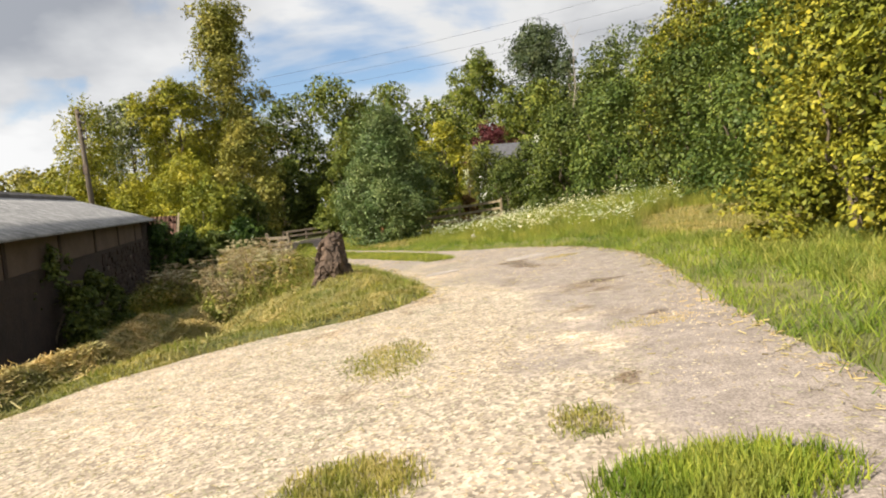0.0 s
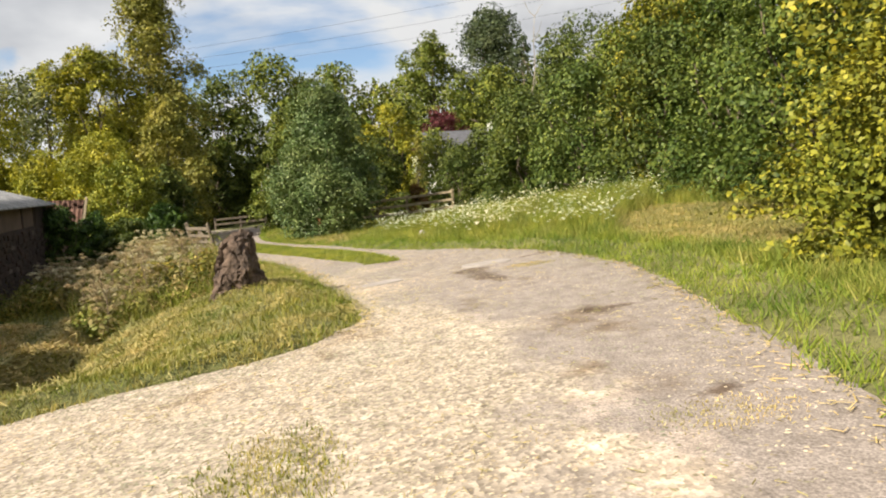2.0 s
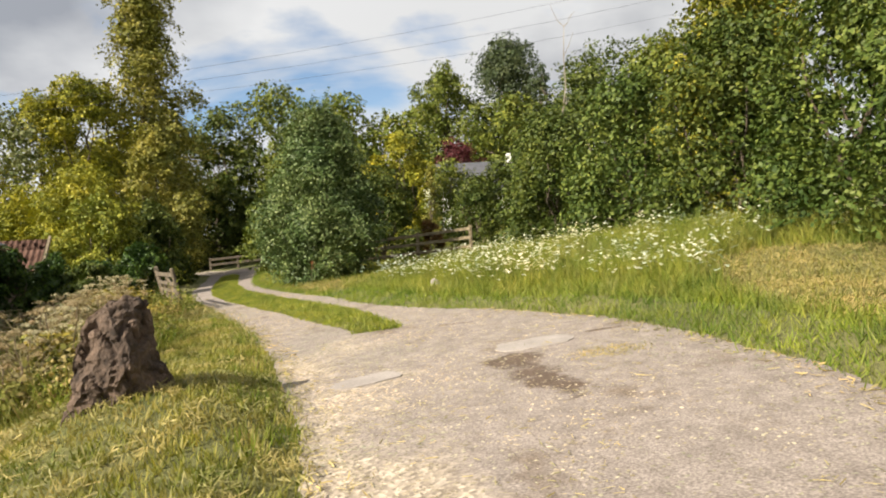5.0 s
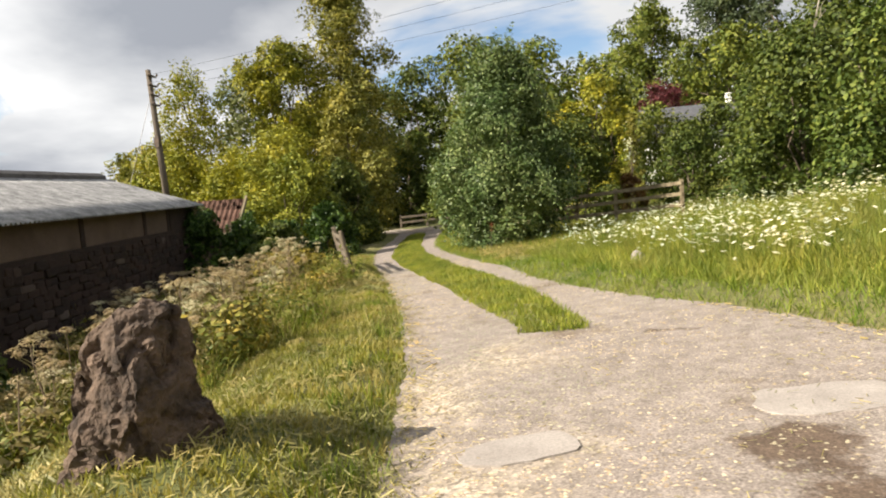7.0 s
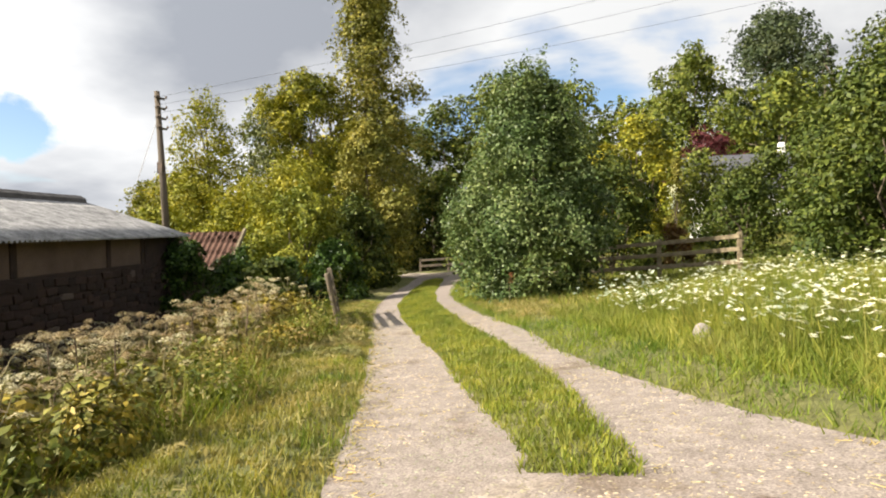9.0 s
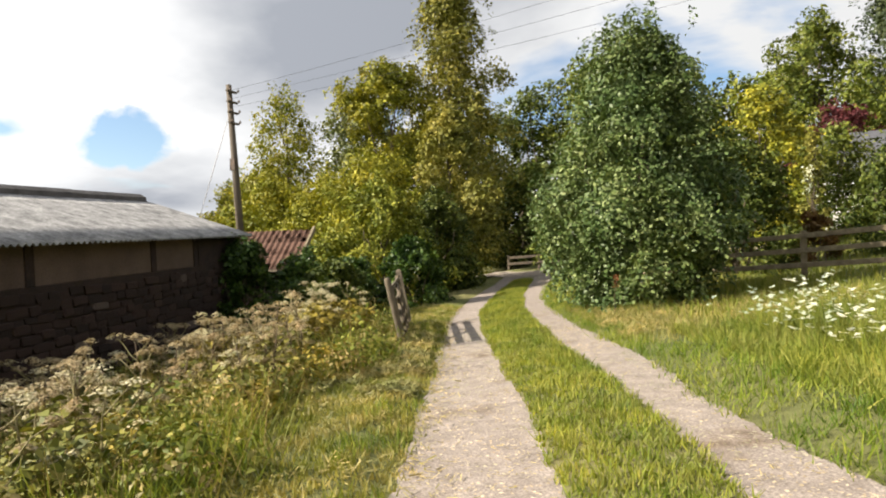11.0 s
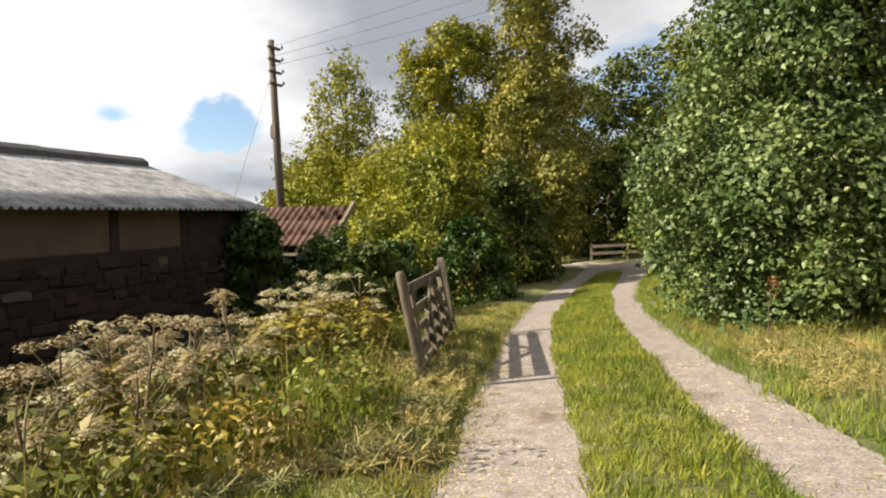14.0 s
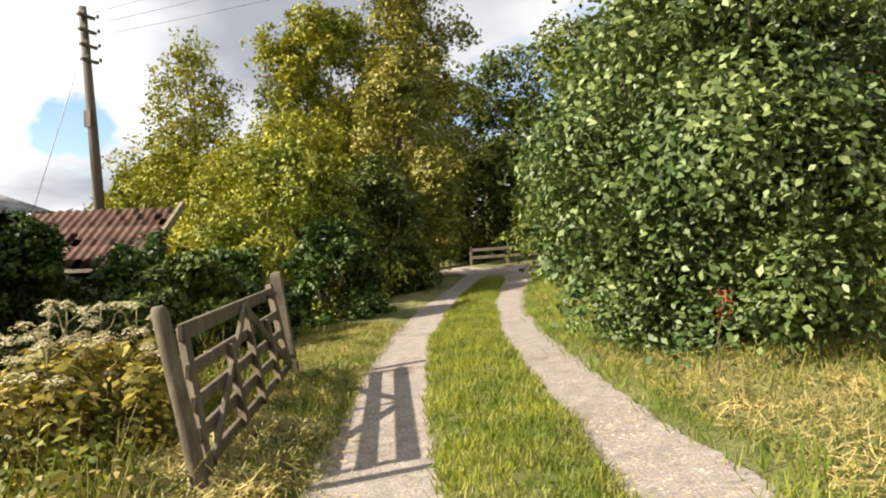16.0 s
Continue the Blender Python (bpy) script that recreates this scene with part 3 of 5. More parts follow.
road = grid_sheet("road", np.linspace(-17, 2, 60), cross_rows, lambda x, y: height(x, y) + 0.03, M["track"])
tagged(road, "narrow grey country lane crossing beyond the track", "road", kind="structure")


# ---- trees and shrubs ----
def limb_path(rng, start, end, steps=5, sway=0.12):
    start, end = np.array(start, float), np.array(end, float)
    span = np.linalg.norm(end - start)
    pts = []
    for i in range(steps + 1):
        f = i / steps
        pts.append(start + (end - start) * f + rng.normal(size=3) * sway * span * 0.25 * math.sin(f * math.pi))
    return pts


def make_tree(kind, label, category, x, y, tall, wide, leaf, count, size, seed, shape="round", base=0.25, trunk=0.16, clumps=26, lean=(0, 0), group="", slim=0.6, droop=0.3, flat=1.0, shoots=0, long=0.6):
    """A tree or shrub with a tapered trunk, limbs that reach its clumps, and a crown of single leaves."""
    rng = np.random.default_rng(seed)
    root = thing(kind, label, category, (x, y, hz(x, y) - 0.05), group)
    blobs = []
    masses = clumps if shape in ("column", "spire", "ovate") else max(8, int(clumps * 0.6))
    for i in range(masses):
        f = (i + 0.5) / masses
        z = base + (1 - base) * f
        if shape == "spire":
            w = 0.5 * (1 - f) ** 0.62 * (0.75 + 0.5 * rng.random()) + 0.05
        elif shape == "ovate":
            w = 0.5 * float(np.interp(f, [0, 0.15, 0.4, 0.7, 1], [0.6, 0.92, 1.0, 0.72, 0.2])) * (0.8 + 0.35 * rng.random())
        elif shape == "column":
            w = 0.5 * (math.sin(math.pi * min(1, f * 0.8 + 0.22)) ** 0.8) * (0.6 + 0.5 * rng.random())
        elif shape == "shrub":
            w = 0.5 * math.sqrt(max(0.05, 1 - f ** 2.2)) * (0.8 + 0.35 * rng.random())
        else:
            w = 0.5 * math.sqrt(max(0.10, 1 - abs(2 * f - 0.95) ** 3)) * (0.75 + 0.45 * rng.random())
        a = i * 2.39996 + rng.uniform(-0.5, 0.5)
        br = wide * rng.uniform(0.10, 0.21) * (1.0 if shape == "column" else 0.8 if shape == "spire" else 1.0)
        br = min(br, tall * 0.17) * (1.2 - 0.6 * f if shape == "spire" else 1.0)
        r = max(0.0, w * wide - br * 0.7) * rng.uniform(0.45, 1.0) ** 0.6
        c = np.array([math.cos(a) * r + lean[0] * z, math.sin(a) * r * flat + lean[1] * z, z * tall - br * 0.6])
        blobs.append((*c, br))
    bm = bmesh.new()
    top = tall * (0.93 if shape in ("spire", "column") else 0.75)
    pts = limb_path(rng, (0, 0, -0.1), (lean[0], lean[1], top), 7, 0.10)
    tube(bm, pts, [trunk * (1 - 0.85 * i / 7) for i in range(8)], 8)
    part("trunk", bm, M["bark"], root, smooth=True)
    if shape in ("shrub", "ovate") and base < 0.15:
        for k in range(4):                                  # more stems from the same stool
            a = k * 1.57 + rng.uniform(-0.5, 0.5)
            bm = bmesh.new()
            tube(bm, limb_path(rng, (math.cos(a) * 0.2, math.sin(a) * 0.2, -0.1), (math.cos(a) * wide * 0.24, math.sin(a) * wide * 0.24, tall * 0.6), 5, 0.15), [trunk * (0.55 - 0.08 * i) for i in range(6)], 6)
            part("stem", bm, M["bark"], root, smooth=True)
    for b in blobs[::max(1, masses // 7)]:
        bm = bmesh.new()
        i = min(6, max(1, int(7 * max(0.1, b[2] / tall - 0.18))))
        tube(bm, limb_path(rng, pts[i], b[:3], 4, 0.2), [trunk * 0.4 * (1 - 0.8 * k / 4) for k in range(5)], 5)
        part("limb", bm, M["bark"], root, smooth=True)
    leaves = crown_quads(blobs, count, size, rng, slim, droop, 22 if masses > 30 else 30)
    if shoots:
        leaves = np.concatenate([leaves, shoot_quads(blobs, shoots, long, size, rng)])
    part("crown", faces_mesh("crown", leaves, 4, M[leaf]), None, root)
    return root


TREES = [
    # kind, label, category, x, y, tall, wide, leaf, count, leaf size, shape, base, trunk, clumps
    ("sallow_bush", "large dense grey-green sallow bush beside the track", "bush", -2.6, 29.8, 6.3, 4.9, "leaf_bush", 110000, 0.098, "ovate", 0.07, 0.13, 74),
    ("poplar_tree", "tall slender golden-green poplar above the other trees", "tree", -16.8, 51.5, 20.3, 9.0, "leaf_gold", 36000, 0.24, "column", 0.12, 0.30, 56),
    ("birch_tree", "golden birch with hanging leaves behind the gate", "tree", -13.4, 43.2, 9.0, 5.5, "leaf_gold", 20000, 0.18, "ovate", 0.2, 0.17, 40),
    ("ash_tree", "broad dark green ash beside the golden poplar", "tree", -19.5, 48.0, 13.6, 6.4, "leaf_yellow", 26000, 0.20, "round", 0.42, 0.2, 44),
    ("field_maple", "yellow-green maple behind the tiled shed", "tree", -24.6, 44.6, 12.2, 9.6, "leaf_yellow", 34000, 0.18, "spire", 0.02, 0.15, 60),
    ("hazel_shrub", "bright green hazel shrub over the hedge by the gate", "shrub", -13.3, 36.5, 5.0, 6.0, "leaf_hedge", 22000, 0.15, "shrub", 0.0, 0.1, 40),
    ("elder_shrub", "yellow-green elder shrub beyond the gate", "shrub", -16.0, 40.0, 6.8, 7.4, "leaf_yellow", 22000, 0.16, "shrub", 0.0, 0.1, 36),
    ("holly_shrub", "dark evergreen shrub shading the bend of the track", "shrub", -12.5, 39.6, 4.6, 4.8, "leaf_dark", 18000, 0.15, "shrub", 0.0, 0.1, 30),
    ("lime_tree", "bright yellow-green garden tree behind the fence", "tree", 0.3, 43.0, 6.8, 5.0, "leaf_yellow", 14000, 0.18, "round", 0.1, 0.14, 30),
    ("copper_beech", "dark red copper beech by the slate roof", "tree", 4.9, 57.0, 6.8, 6.0, "leaf_red", 11000, 0.2, "round", 0.2, 0.15, 22),
    ("cedar_tree", "large dark round-topped conifer on the hill", "tree", 13.5, 80.0, 16.3, 14.5, "leaf_conifer", 30000, 0.36, "round", 0.05, 0.4, 50),
    ("oak_tree", "green oak with an open crown on the hill", "tree", 5.6, 76.0, 15.2, 10.5, "leaf_mid", 18000, 0.34, "round", 0.2, 0.35, 36),
    ("spruce_tree", "small pointed grey spruce beside the conifer", "tree", 15.0, 70.0, 12.0, 5.0, "leaf_conifer", 9000, 0.25, "spire", 0.05, 0.2, 30),
    ("golden_cypress", "slim golden cypress in the garden beyond the fence", "tree", 1.9, 41.0, 4.4, 1.1, "leaf_gold", 5000, 0.09, "column", 0.05, 0.06, 26),
    ("rust_shrub", "rust-brown garden shrub behind the fence", "shrub", 1.5, 37.0, 1.7, 1.8, "leaf_rust", 5000, 0.09, "shrub", 0.0, 0.05, 18),
    ("ivy_shrub", "dark ivy smothering the barn's end wall", "shrub", -12.75, 28.1, 2.95, 2.5, "leaf_ivy", 16000, 0.11, "shrub", 0.0, 0.07, 30),
    ("bramble_bush", "green bramble bush behind the open gate", "shrub", -11.2, 31.2, 2.0, 3.0, "leaf_ivy", 14000, 0.12, "shrub", 0.0, 0.05, 30),
    ("ivy_shrub", "dark ivy growing over the barn corner", "shrub", -12.4, 30.4, 2.5, 2.2, "leaf_ivy", 9000, 0.11, "shrub", 0.0, 0.06, 26),
    ("bramble_bush", "green bramble bush along the track verge", "shrub", -10.9, 34.2, 2.5, 3.2, "leaf_ivy", 13000, 0.12, "shrub", 0.0, 0.05, 30),
    ("bramble_bush", "dark bramble bush below the barn wall", "shrub", -10.6, 28.4, 1.5, 2.6, "leaf_dark", 9000, 0.11, "shrub", 0.0, 0.05, 24),
    ("elder_shrub", "yellow-green elder shrub between the maple and the gate", "shrub", -20.3, 42.0, 6.4, 6.2, "leaf_yellow", 18000, 0.16, "shrub", 0.0, 0.1, 34),
    ("bramble_bush", "dark bramble bush between the barn and the gate", "shrub", -10.8, 29.6, 2.0, 3.0, "leaf_dark", 12000, 0.11, "shrub", 0.0, 0.05, 26),
    ("hawthorn_shrub", "dark rounded hawthorn shrub behind the rail fence", "shrub", -0.7, 36.0, 4.4, 4.0, "leaf_dark", 15000, 0.13, "shrub", 0.0, 0.08, 30),
    ("hawthorn_shrub", "olive-green hawthorn behind the sallow bush", "shrub", -5.9, 40.5, 6.6, 4.6, "leaf_mid", 15000, 0.15, "shrub", 0.0, 0.08, 30),
    ("ivy_shrub", "dark ivy heaped between the barn corner and the shed", "shrub", -12.1, 29.5, 2.2, 2.4, "leaf_ivy", 11000, 0.11, "shrub", 0.0, 0.06, 26),
    ("white_rose", "white-flowering shrub in the garden beyond the fence", "shrub", 1.7, 40.0, 3.2, 0.8, "petal", 90, 0.09, "column", 0.7, 0.03, 10),
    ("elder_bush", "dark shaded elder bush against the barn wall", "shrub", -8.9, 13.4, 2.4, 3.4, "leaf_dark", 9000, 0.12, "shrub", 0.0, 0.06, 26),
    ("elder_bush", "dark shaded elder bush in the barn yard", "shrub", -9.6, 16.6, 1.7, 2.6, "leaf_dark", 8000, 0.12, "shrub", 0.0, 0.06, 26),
]
for i, (kind, label, cat, x, y, tall, wide, leaf, count, size, shape, base, trunk, clumps) in enumerate(TREES):
    up = {"sallow_bush": (60, 0.6), "field_maple": (26, 1.0), "elder_shrub": (20, 0.7), "hazel_shrub": (20, 0.6)}.get(kind, (0, 0))
    make_tree(kind, label, cat, x, y, tall, wide, leaf, count, size, 100 + i, shape, base, trunk, clumps, shoots=up[0], long=up[1])

# far wood along the skyline
WOOD = [(-37, 56, 9, 8, "leaf_gold"), (-29, 60, 15.5, 8, "leaf_grey"), (-24, 60, 12, 8, "leaf_yellow"), (-20, 64, 13, 8, "leaf_mid"), (-15, 62, 13.5, 8, "leaf_dark"), (-10.5, 63, 15, 8, "leaf_mid"),
        (-7, 58, 12, 7, "leaf_mid"), (-4.5, 63, 13.2, 8, "leaf_mid"), (-0.5, 62, 10.5, 7, "leaf_mid"), (20, 66, 13, 10, "leaf_dark"), (27, 62, 14, 11, "leaf_mid"), (-30, 49, 8, 7, "leaf_gold"), (-26, 45, 7, 6, "leaf_yellow"),
        (-8.5, 57, 7, 7, "leaf_dark"), (-14.5, 58, 7, 7, "leaf_dark"), (-20, 58, 7, 7, "leaf_dark"), (-26, 57, 7, 7, "leaf_dark"), (-3.5, 51.5, 8, 6, "leaf_mid"), (10, 62, 9, 8, "leaf_mid"), (-1, 56, 6, 6, "leaf_dark")]
for i, (x, y, tall, wide, leaf) in enumerate(WOOD):
    make_tree("woodland_tree", "leafy broadleaved tree of the wood behind", "tree", x, y, tall, wide * 1.3, leaf, 11000, 0.34, 300 + i, "round", 0.0, 0.22, 34, group="far wood")

# the hedge on the bank
HEDGE = [(7.0, 3.0, 5.0, 4.6, "leaf_lime", 34000, 0.11), (7.3, 6.9, 6.4, 5.0, "leaf_lime", 52000, 0.11), (5.9, 8.6, 3.4, 3.2, "leaf_lime", 30000, 0.085), (5.7, 5.6, 3.6, 3.0, "leaf_lime", 28000, 0.085), (7.4, 10.6, 8.0, 5.2, "leaf_lime", 34000, 0.105), (8.3, 14.4, 6.0, 4.6, "leaf_holly", 30000, 0.11), (8.9, 17.8, 5.2, 5.0, "leaf_holly", 26000, 0.12),
         (8.3, 21.6, 5.4, 5.0, "leaf_dark", 20000, 0.13), (7.3, 25.6, 5.4, 5.0, "leaf_holly", 20000, 0.14), (6.0, 29.6, 5.0, 4.8, "leaf_dark", 16000, 0.15), (6.8, 34.0, 6.0, 5.5, "leaf_dark", 14000, 0.17),
         (12.5, 13.0, 9.5, 6.0, "leaf_lime", 14000, 0.17), (13.0, 20.0, 9.0, 6.5, "leaf_holly", 14000, 0.18), (12.0, 27.0, 8.0, 6.5, "leaf_dark", 12000, 0.2), (10.5, 40.0, 8.5, 7.0, "leaf_dark", 12000, 0.22), (9.2, 22.6, 7.9, 4.4, "leaf_lime", 20000, 0.13),
         (4.0, 38.5, 3.6, 3.6, "leaf_dark", 9000, 0.14), (3.4, 46.5, 4.9, 4.8, "leaf_mid", 9000, 0.17), (6.6, 47.0, 4.3, 4.6, "leaf_dark", 9000, 0.18), (8.6, 45.0, 6.2, 4.5, "leaf_dark", 9000, 0.18), (12.0, 34.0, 8.5, 6.0, "leaf_mid", 12000, 0.2)]
for i, (x, y, tall, wide, leaf, count, size) in enumerate(HEDGE):
    make_tree("hedgerow_tree", "overgrown hedgerow tree leaning over the grass bank", "tree", x, y, tall, wide, leaf, count, size, 500 + i, "shrub", 0.0, 0.09, 72, group="hedge on the bank")


# ---- barn ----
def build_barn():
    """A long low barn: rubble wall with a plastered band under the eaves, corrugated sheet roof, ridge capping."""
    ang = math.atan2(0.954, -0.30)
    root = thing("barn", "long low stone barn with a grey corrugated sheet roof", "barn", (-13.35, 28.7, 0), rz=ang)
    root.matrix_world = root.matrix_world @ Matrix.Rotation(radians(-1.9), 4, "Y")       # it follows the falling ground
    Lb, Wb, eave, ridge, foot = 22.0, 6.3, 2.26, 3.36, -1.9          # x runs back along the wall (towards -x), y across to the far side
    # wall, piers and corner wear the brick colour with shade painted in
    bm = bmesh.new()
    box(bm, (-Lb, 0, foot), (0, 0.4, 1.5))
    part("stone_wall", bm, M["shaded_brick"], root, "reddish rubble stone wall, coloured near-black for its shade")
    bm = bmesh.new()
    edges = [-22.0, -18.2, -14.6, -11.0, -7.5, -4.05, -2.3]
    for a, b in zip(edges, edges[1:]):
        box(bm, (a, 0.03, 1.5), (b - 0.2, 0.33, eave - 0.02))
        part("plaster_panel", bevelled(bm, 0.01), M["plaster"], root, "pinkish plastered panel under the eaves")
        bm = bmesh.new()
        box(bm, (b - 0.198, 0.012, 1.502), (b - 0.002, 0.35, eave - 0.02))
        part("pier", bevelled(bm, 0.012), M["shaded_brick"], root, "brick pier between the panels, coloured near-black for its shade")
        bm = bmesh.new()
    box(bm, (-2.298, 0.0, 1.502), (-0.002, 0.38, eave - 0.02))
    part("corner_brickwork", bm, M["shaded_brick"], root)
    bm = bmesh.new()
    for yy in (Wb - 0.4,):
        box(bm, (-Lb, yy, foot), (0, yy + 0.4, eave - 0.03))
    part("far_wall", bm, M["shaded_brick"], root)
    # rubble stones standing a little proud of the mortar
    rng = np.random.default_rng(31)
    shapes = []
    for k in range(5):
        sb = bmesh.new()
        bmesh.ops.create_cube(sb, size=1.0)
        bmesh.ops.bevel(sb, geom=list(sb.edges), offset=0.14, segments=1, affect="EDGES")
        for v in sb.verts:
            v.co += Vector(rng.normal(size=3)) * 0.05
        me = bpy.data.meshes.new("stone")
        sb.to_mesh(me)
        sb.free()
        me.materials.append(M["shaded_stone"])
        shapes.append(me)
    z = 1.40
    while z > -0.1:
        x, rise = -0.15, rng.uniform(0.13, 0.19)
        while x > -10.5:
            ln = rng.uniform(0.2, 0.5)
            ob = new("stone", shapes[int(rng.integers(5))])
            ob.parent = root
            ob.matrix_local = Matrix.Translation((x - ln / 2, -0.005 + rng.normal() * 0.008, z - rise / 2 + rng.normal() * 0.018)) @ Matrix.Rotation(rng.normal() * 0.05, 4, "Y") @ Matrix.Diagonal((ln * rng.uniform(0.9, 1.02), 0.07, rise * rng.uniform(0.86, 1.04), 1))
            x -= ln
        z -= rise
    for x0 in (-Lb + 0.002, -0.402):
        bm = bmesh.new()
        pts = [(0.41, foot), (Wb - 0.41, foot), (Wb - 0.41, eave - 0.08), (Wb / 2, ridge - 0.1), (0.41, eave - 0.08)]
        f0 = [bm.verts.new((x0, py, pz)) for py, pz in pts]
        f1 = [bm.verts.new((x0 + 0.4, py, pz)) for py, pz in pts]
        bm.faces.new(f0[::-1]), bm.faces.new(f1)
        for k in range(5):
            bm.faces.new((f0[k], f0[(k + 1) % 5], f1[(k + 1) % 5], f1[k]))
        part("gable_wall", bm, M["shaded_brick"], root)
    for side in (0, 1):
        bm = bmesh.new()
        step, wave = 0.0365, 0.146
        cols = int((Lb + 0.5) / step)
        y0, y1 = (-0.28, Wb / 2) if side == 0 else (Wb + 0.28, Wb / 2)
        prev = None
        for c in range(cols + 1):
            x = -Lb - 0.25 + c * step
            dz = 0.032 * math.sin(2 * math.pi * x / wave)
            col = []
            for k in range(5):
                f = k / 4
                lap = 0.012 * (k % 2)
                col.append(bm.verts.new((x, y0 + (y1 - y0) * f, eave - 0.05 + (ridge - eave + 0.05) * f + dz + lap)))
            if prev:
                for k in range(4):
                    bm.faces.new((prev[k], col[k], col[k + 1], prev[k + 1]))
            prev = col
        ob = part("roof_sheet", bm, M["roof_sheet"], root, "weathered grey corrugated sheets", smooth=True)
        sol = ob.modifiers.new("thick", "SOLIDIFY")
        sol.thickness = 0.012
    for i in range(8):
        bm = bmesh.new()
        a = -Lb - 0.25 + i * (Lb + 0.4) / 8
        b = a + (Lb + 0.4) / 8 - 0.012
        prof = [(-0.26, -0.07), (-0.24, 0.05), (-0.07, 0.15), (0.07, 0.15), (0.24, 0.05), (0.26, -0.07)]
        r0 = [bm.verts.new((a, Wb / 2 + py, ridge + pz)) for py, pz in prof]
        r1 = [bm.verts.new((b, Wb / 2 + py, ridge + pz + 0.012)) for py, pz in prof]
        for k in range(6):
            bm.faces.new((r0[k], r0[(k + 1) % 6], r1[(k + 1) % 6], r1[k]))
        bm.faces.new(r0[::-1]), bm.faces.new(r1)
        part("ridge_tile", bm, M["ridge_cap"], root)
    return root


barn = build_barn()


# ---- tiled shed beyond the barn ----
def build_shed():
    root = thing("tiled_shed", "small shed with a red clay pantile roof behind the barn", "shed", (-13.62, 32.25, 0), rz=math.atan2(0.30, 0.954))
    bm = bmesh.new()
    box(bm, (-3.4, -1.5, -1.3), (-0.1, 1.2, 1.2))
    part("shed_wall", bm, M["shaded_brick"], root)
    slope = Matrix.Translation((0.1, -1.75, 1.1)) @ Matrix.Rotation(radians(36), 4, "X")
    bm = bmesh.new()
    tile_me = None
    for r in range(9):
        for c in range(17):
            m = slope @ Matrix.Translation((-0.2 - c * 0.2, 0.12 + r * 0.23, 0.02)) @ Matrix.Rotation(radians(4), 4, "X")
            if tile_me is None:
                tb = bmesh.new()
                rows = [[tb.verts.new((-0.1 + 0.2 * k / 5, yy, 0.02 * math.sin(math.pi * 2 * k / 5))) for k in range(6)] for yy in (0, 0.27)]
                for k in range(5):
                    tb.faces.new((rows[0][k], rows[0][k + 1], rows[1][k + 1], rows[1][k]))
                bmesh.ops.solidify(tb, geom=list(tb.faces), thickness=-0.012)
                ob = part("pantile", tb, M["tile"], root)
                tile_me = ob.data
            else:
                ob = new("pantile", tile_me)
                ob.parent = root
            ob.matrix_local = m
    box(bm, (-3.5, 0.0, -0.03), (0.0, 2.25, 0.0), slope)
    part("roof_deck", bm, M["bark"], root)
    bm = bmesh.new()
    box(bm, (-0.02, -0.05, -0.02), (0.06, 2.3, 0.14), slope)
    part("verge_board", bm, M["fence_wood"], root, "pale weathered board along the roof's edge")
    return root


shed = build_shed()


# ---- telegraph pole and wires ----
def build_pole():
    x, y = -19.2, 35.15
    root = thing("telegraph_pole", "dark leaning wooden telegraph pole with insulator arms", "telegraph pole", (x, y, hz(x, y)))
    h = 8.75 - hz(x, y)
    bm = bmesh.new()
    top = Vector((-0.44, -0.18, h))
    tube(bm, [(0, 0, -0.4), (top * 0.5)[:], top[:]], [0.17, 0.15, 0.11], 10)
    part("pole", bm, M["pole_wood"], root, smooth=True)
    for k in range(4):
        c = top * (1 - 0.03 - 0.045 * k)
        bm = bmesh.new()
        box(bm, (-0.05, -0.28, -0.04), (0.05, 0.28, 0.04), Matrix.Translation(c + Vector((0.12, 0, 0))))
        arm = part("cross_arm", bm, M["pole_wood"], root)
        for s in (-0.22, 0.22):
            bm = bmesh.new()
            tube(bm, [(c.x + 0.12, s, c.z + 0.04), (c.x + 0.12, s, c.z + 0.09), (c.x + 0.12, s, c.z + 0.16)], [0.02, 0.05, 0.035], 8)
            part("insulator", bm, M["ceramic"], arm)
    bm = bmesh.new()
    c = top * 0.66
    box(bm, (-0.13, -0.16, -0.25), (0.13, -0.05, 0.25), Matrix.Translation(c))
    part("junction_box", bm, M["iron"], root)
    return root, Vector((x, y, hz(x, y))) + top


pole, pole_top = build_pole()


def build_wire(a, b, sag, r=0.012):
    bm = bmesh.new()
    pts = [(a[0] + (b[0] - a[0]) * f, a[1] + (b[1] - a[1]) * f, a[2] + (b[2] - a[2]) * f - 4 * sag * f * (1 - f)) for f in [i / 24 for i in range(25)]]
    tube(bm, pts, [r] * 25, 4)
    ob = part("overhead_wire", bm, M["wire"])
    return tagged(ob, "thin dark overhead wire strung from the telegraph pole", "wire", "overhead wires")


for k in range(3):
    build_wire(pole_top + Vector((0.1, 0.1, -0.2 - 0.35 * k)), Vector((30, 45 + k, 19.5 - 1.1 * k)), 1.0, 0.006)
build_wire(pole_top + Vector((0, 0, -1.2)), Vector((-21.5, 33.2, -1.0)), 0.0, 0.012)


# ---- field gate ----
def beam(bm, a, b, w, h):
    """A squared timber from a to b."""
    a, b = Vector(a), Vector(b)
    m = Matrix.Translation(a) @ (b - a).to_track_quat("X", "Z").to_matrix().to_4x4()
    vs = box(bm, (0, -w / 2, -h / 2), ((b - a).length, w / 2, h / 2), m)
    return vs


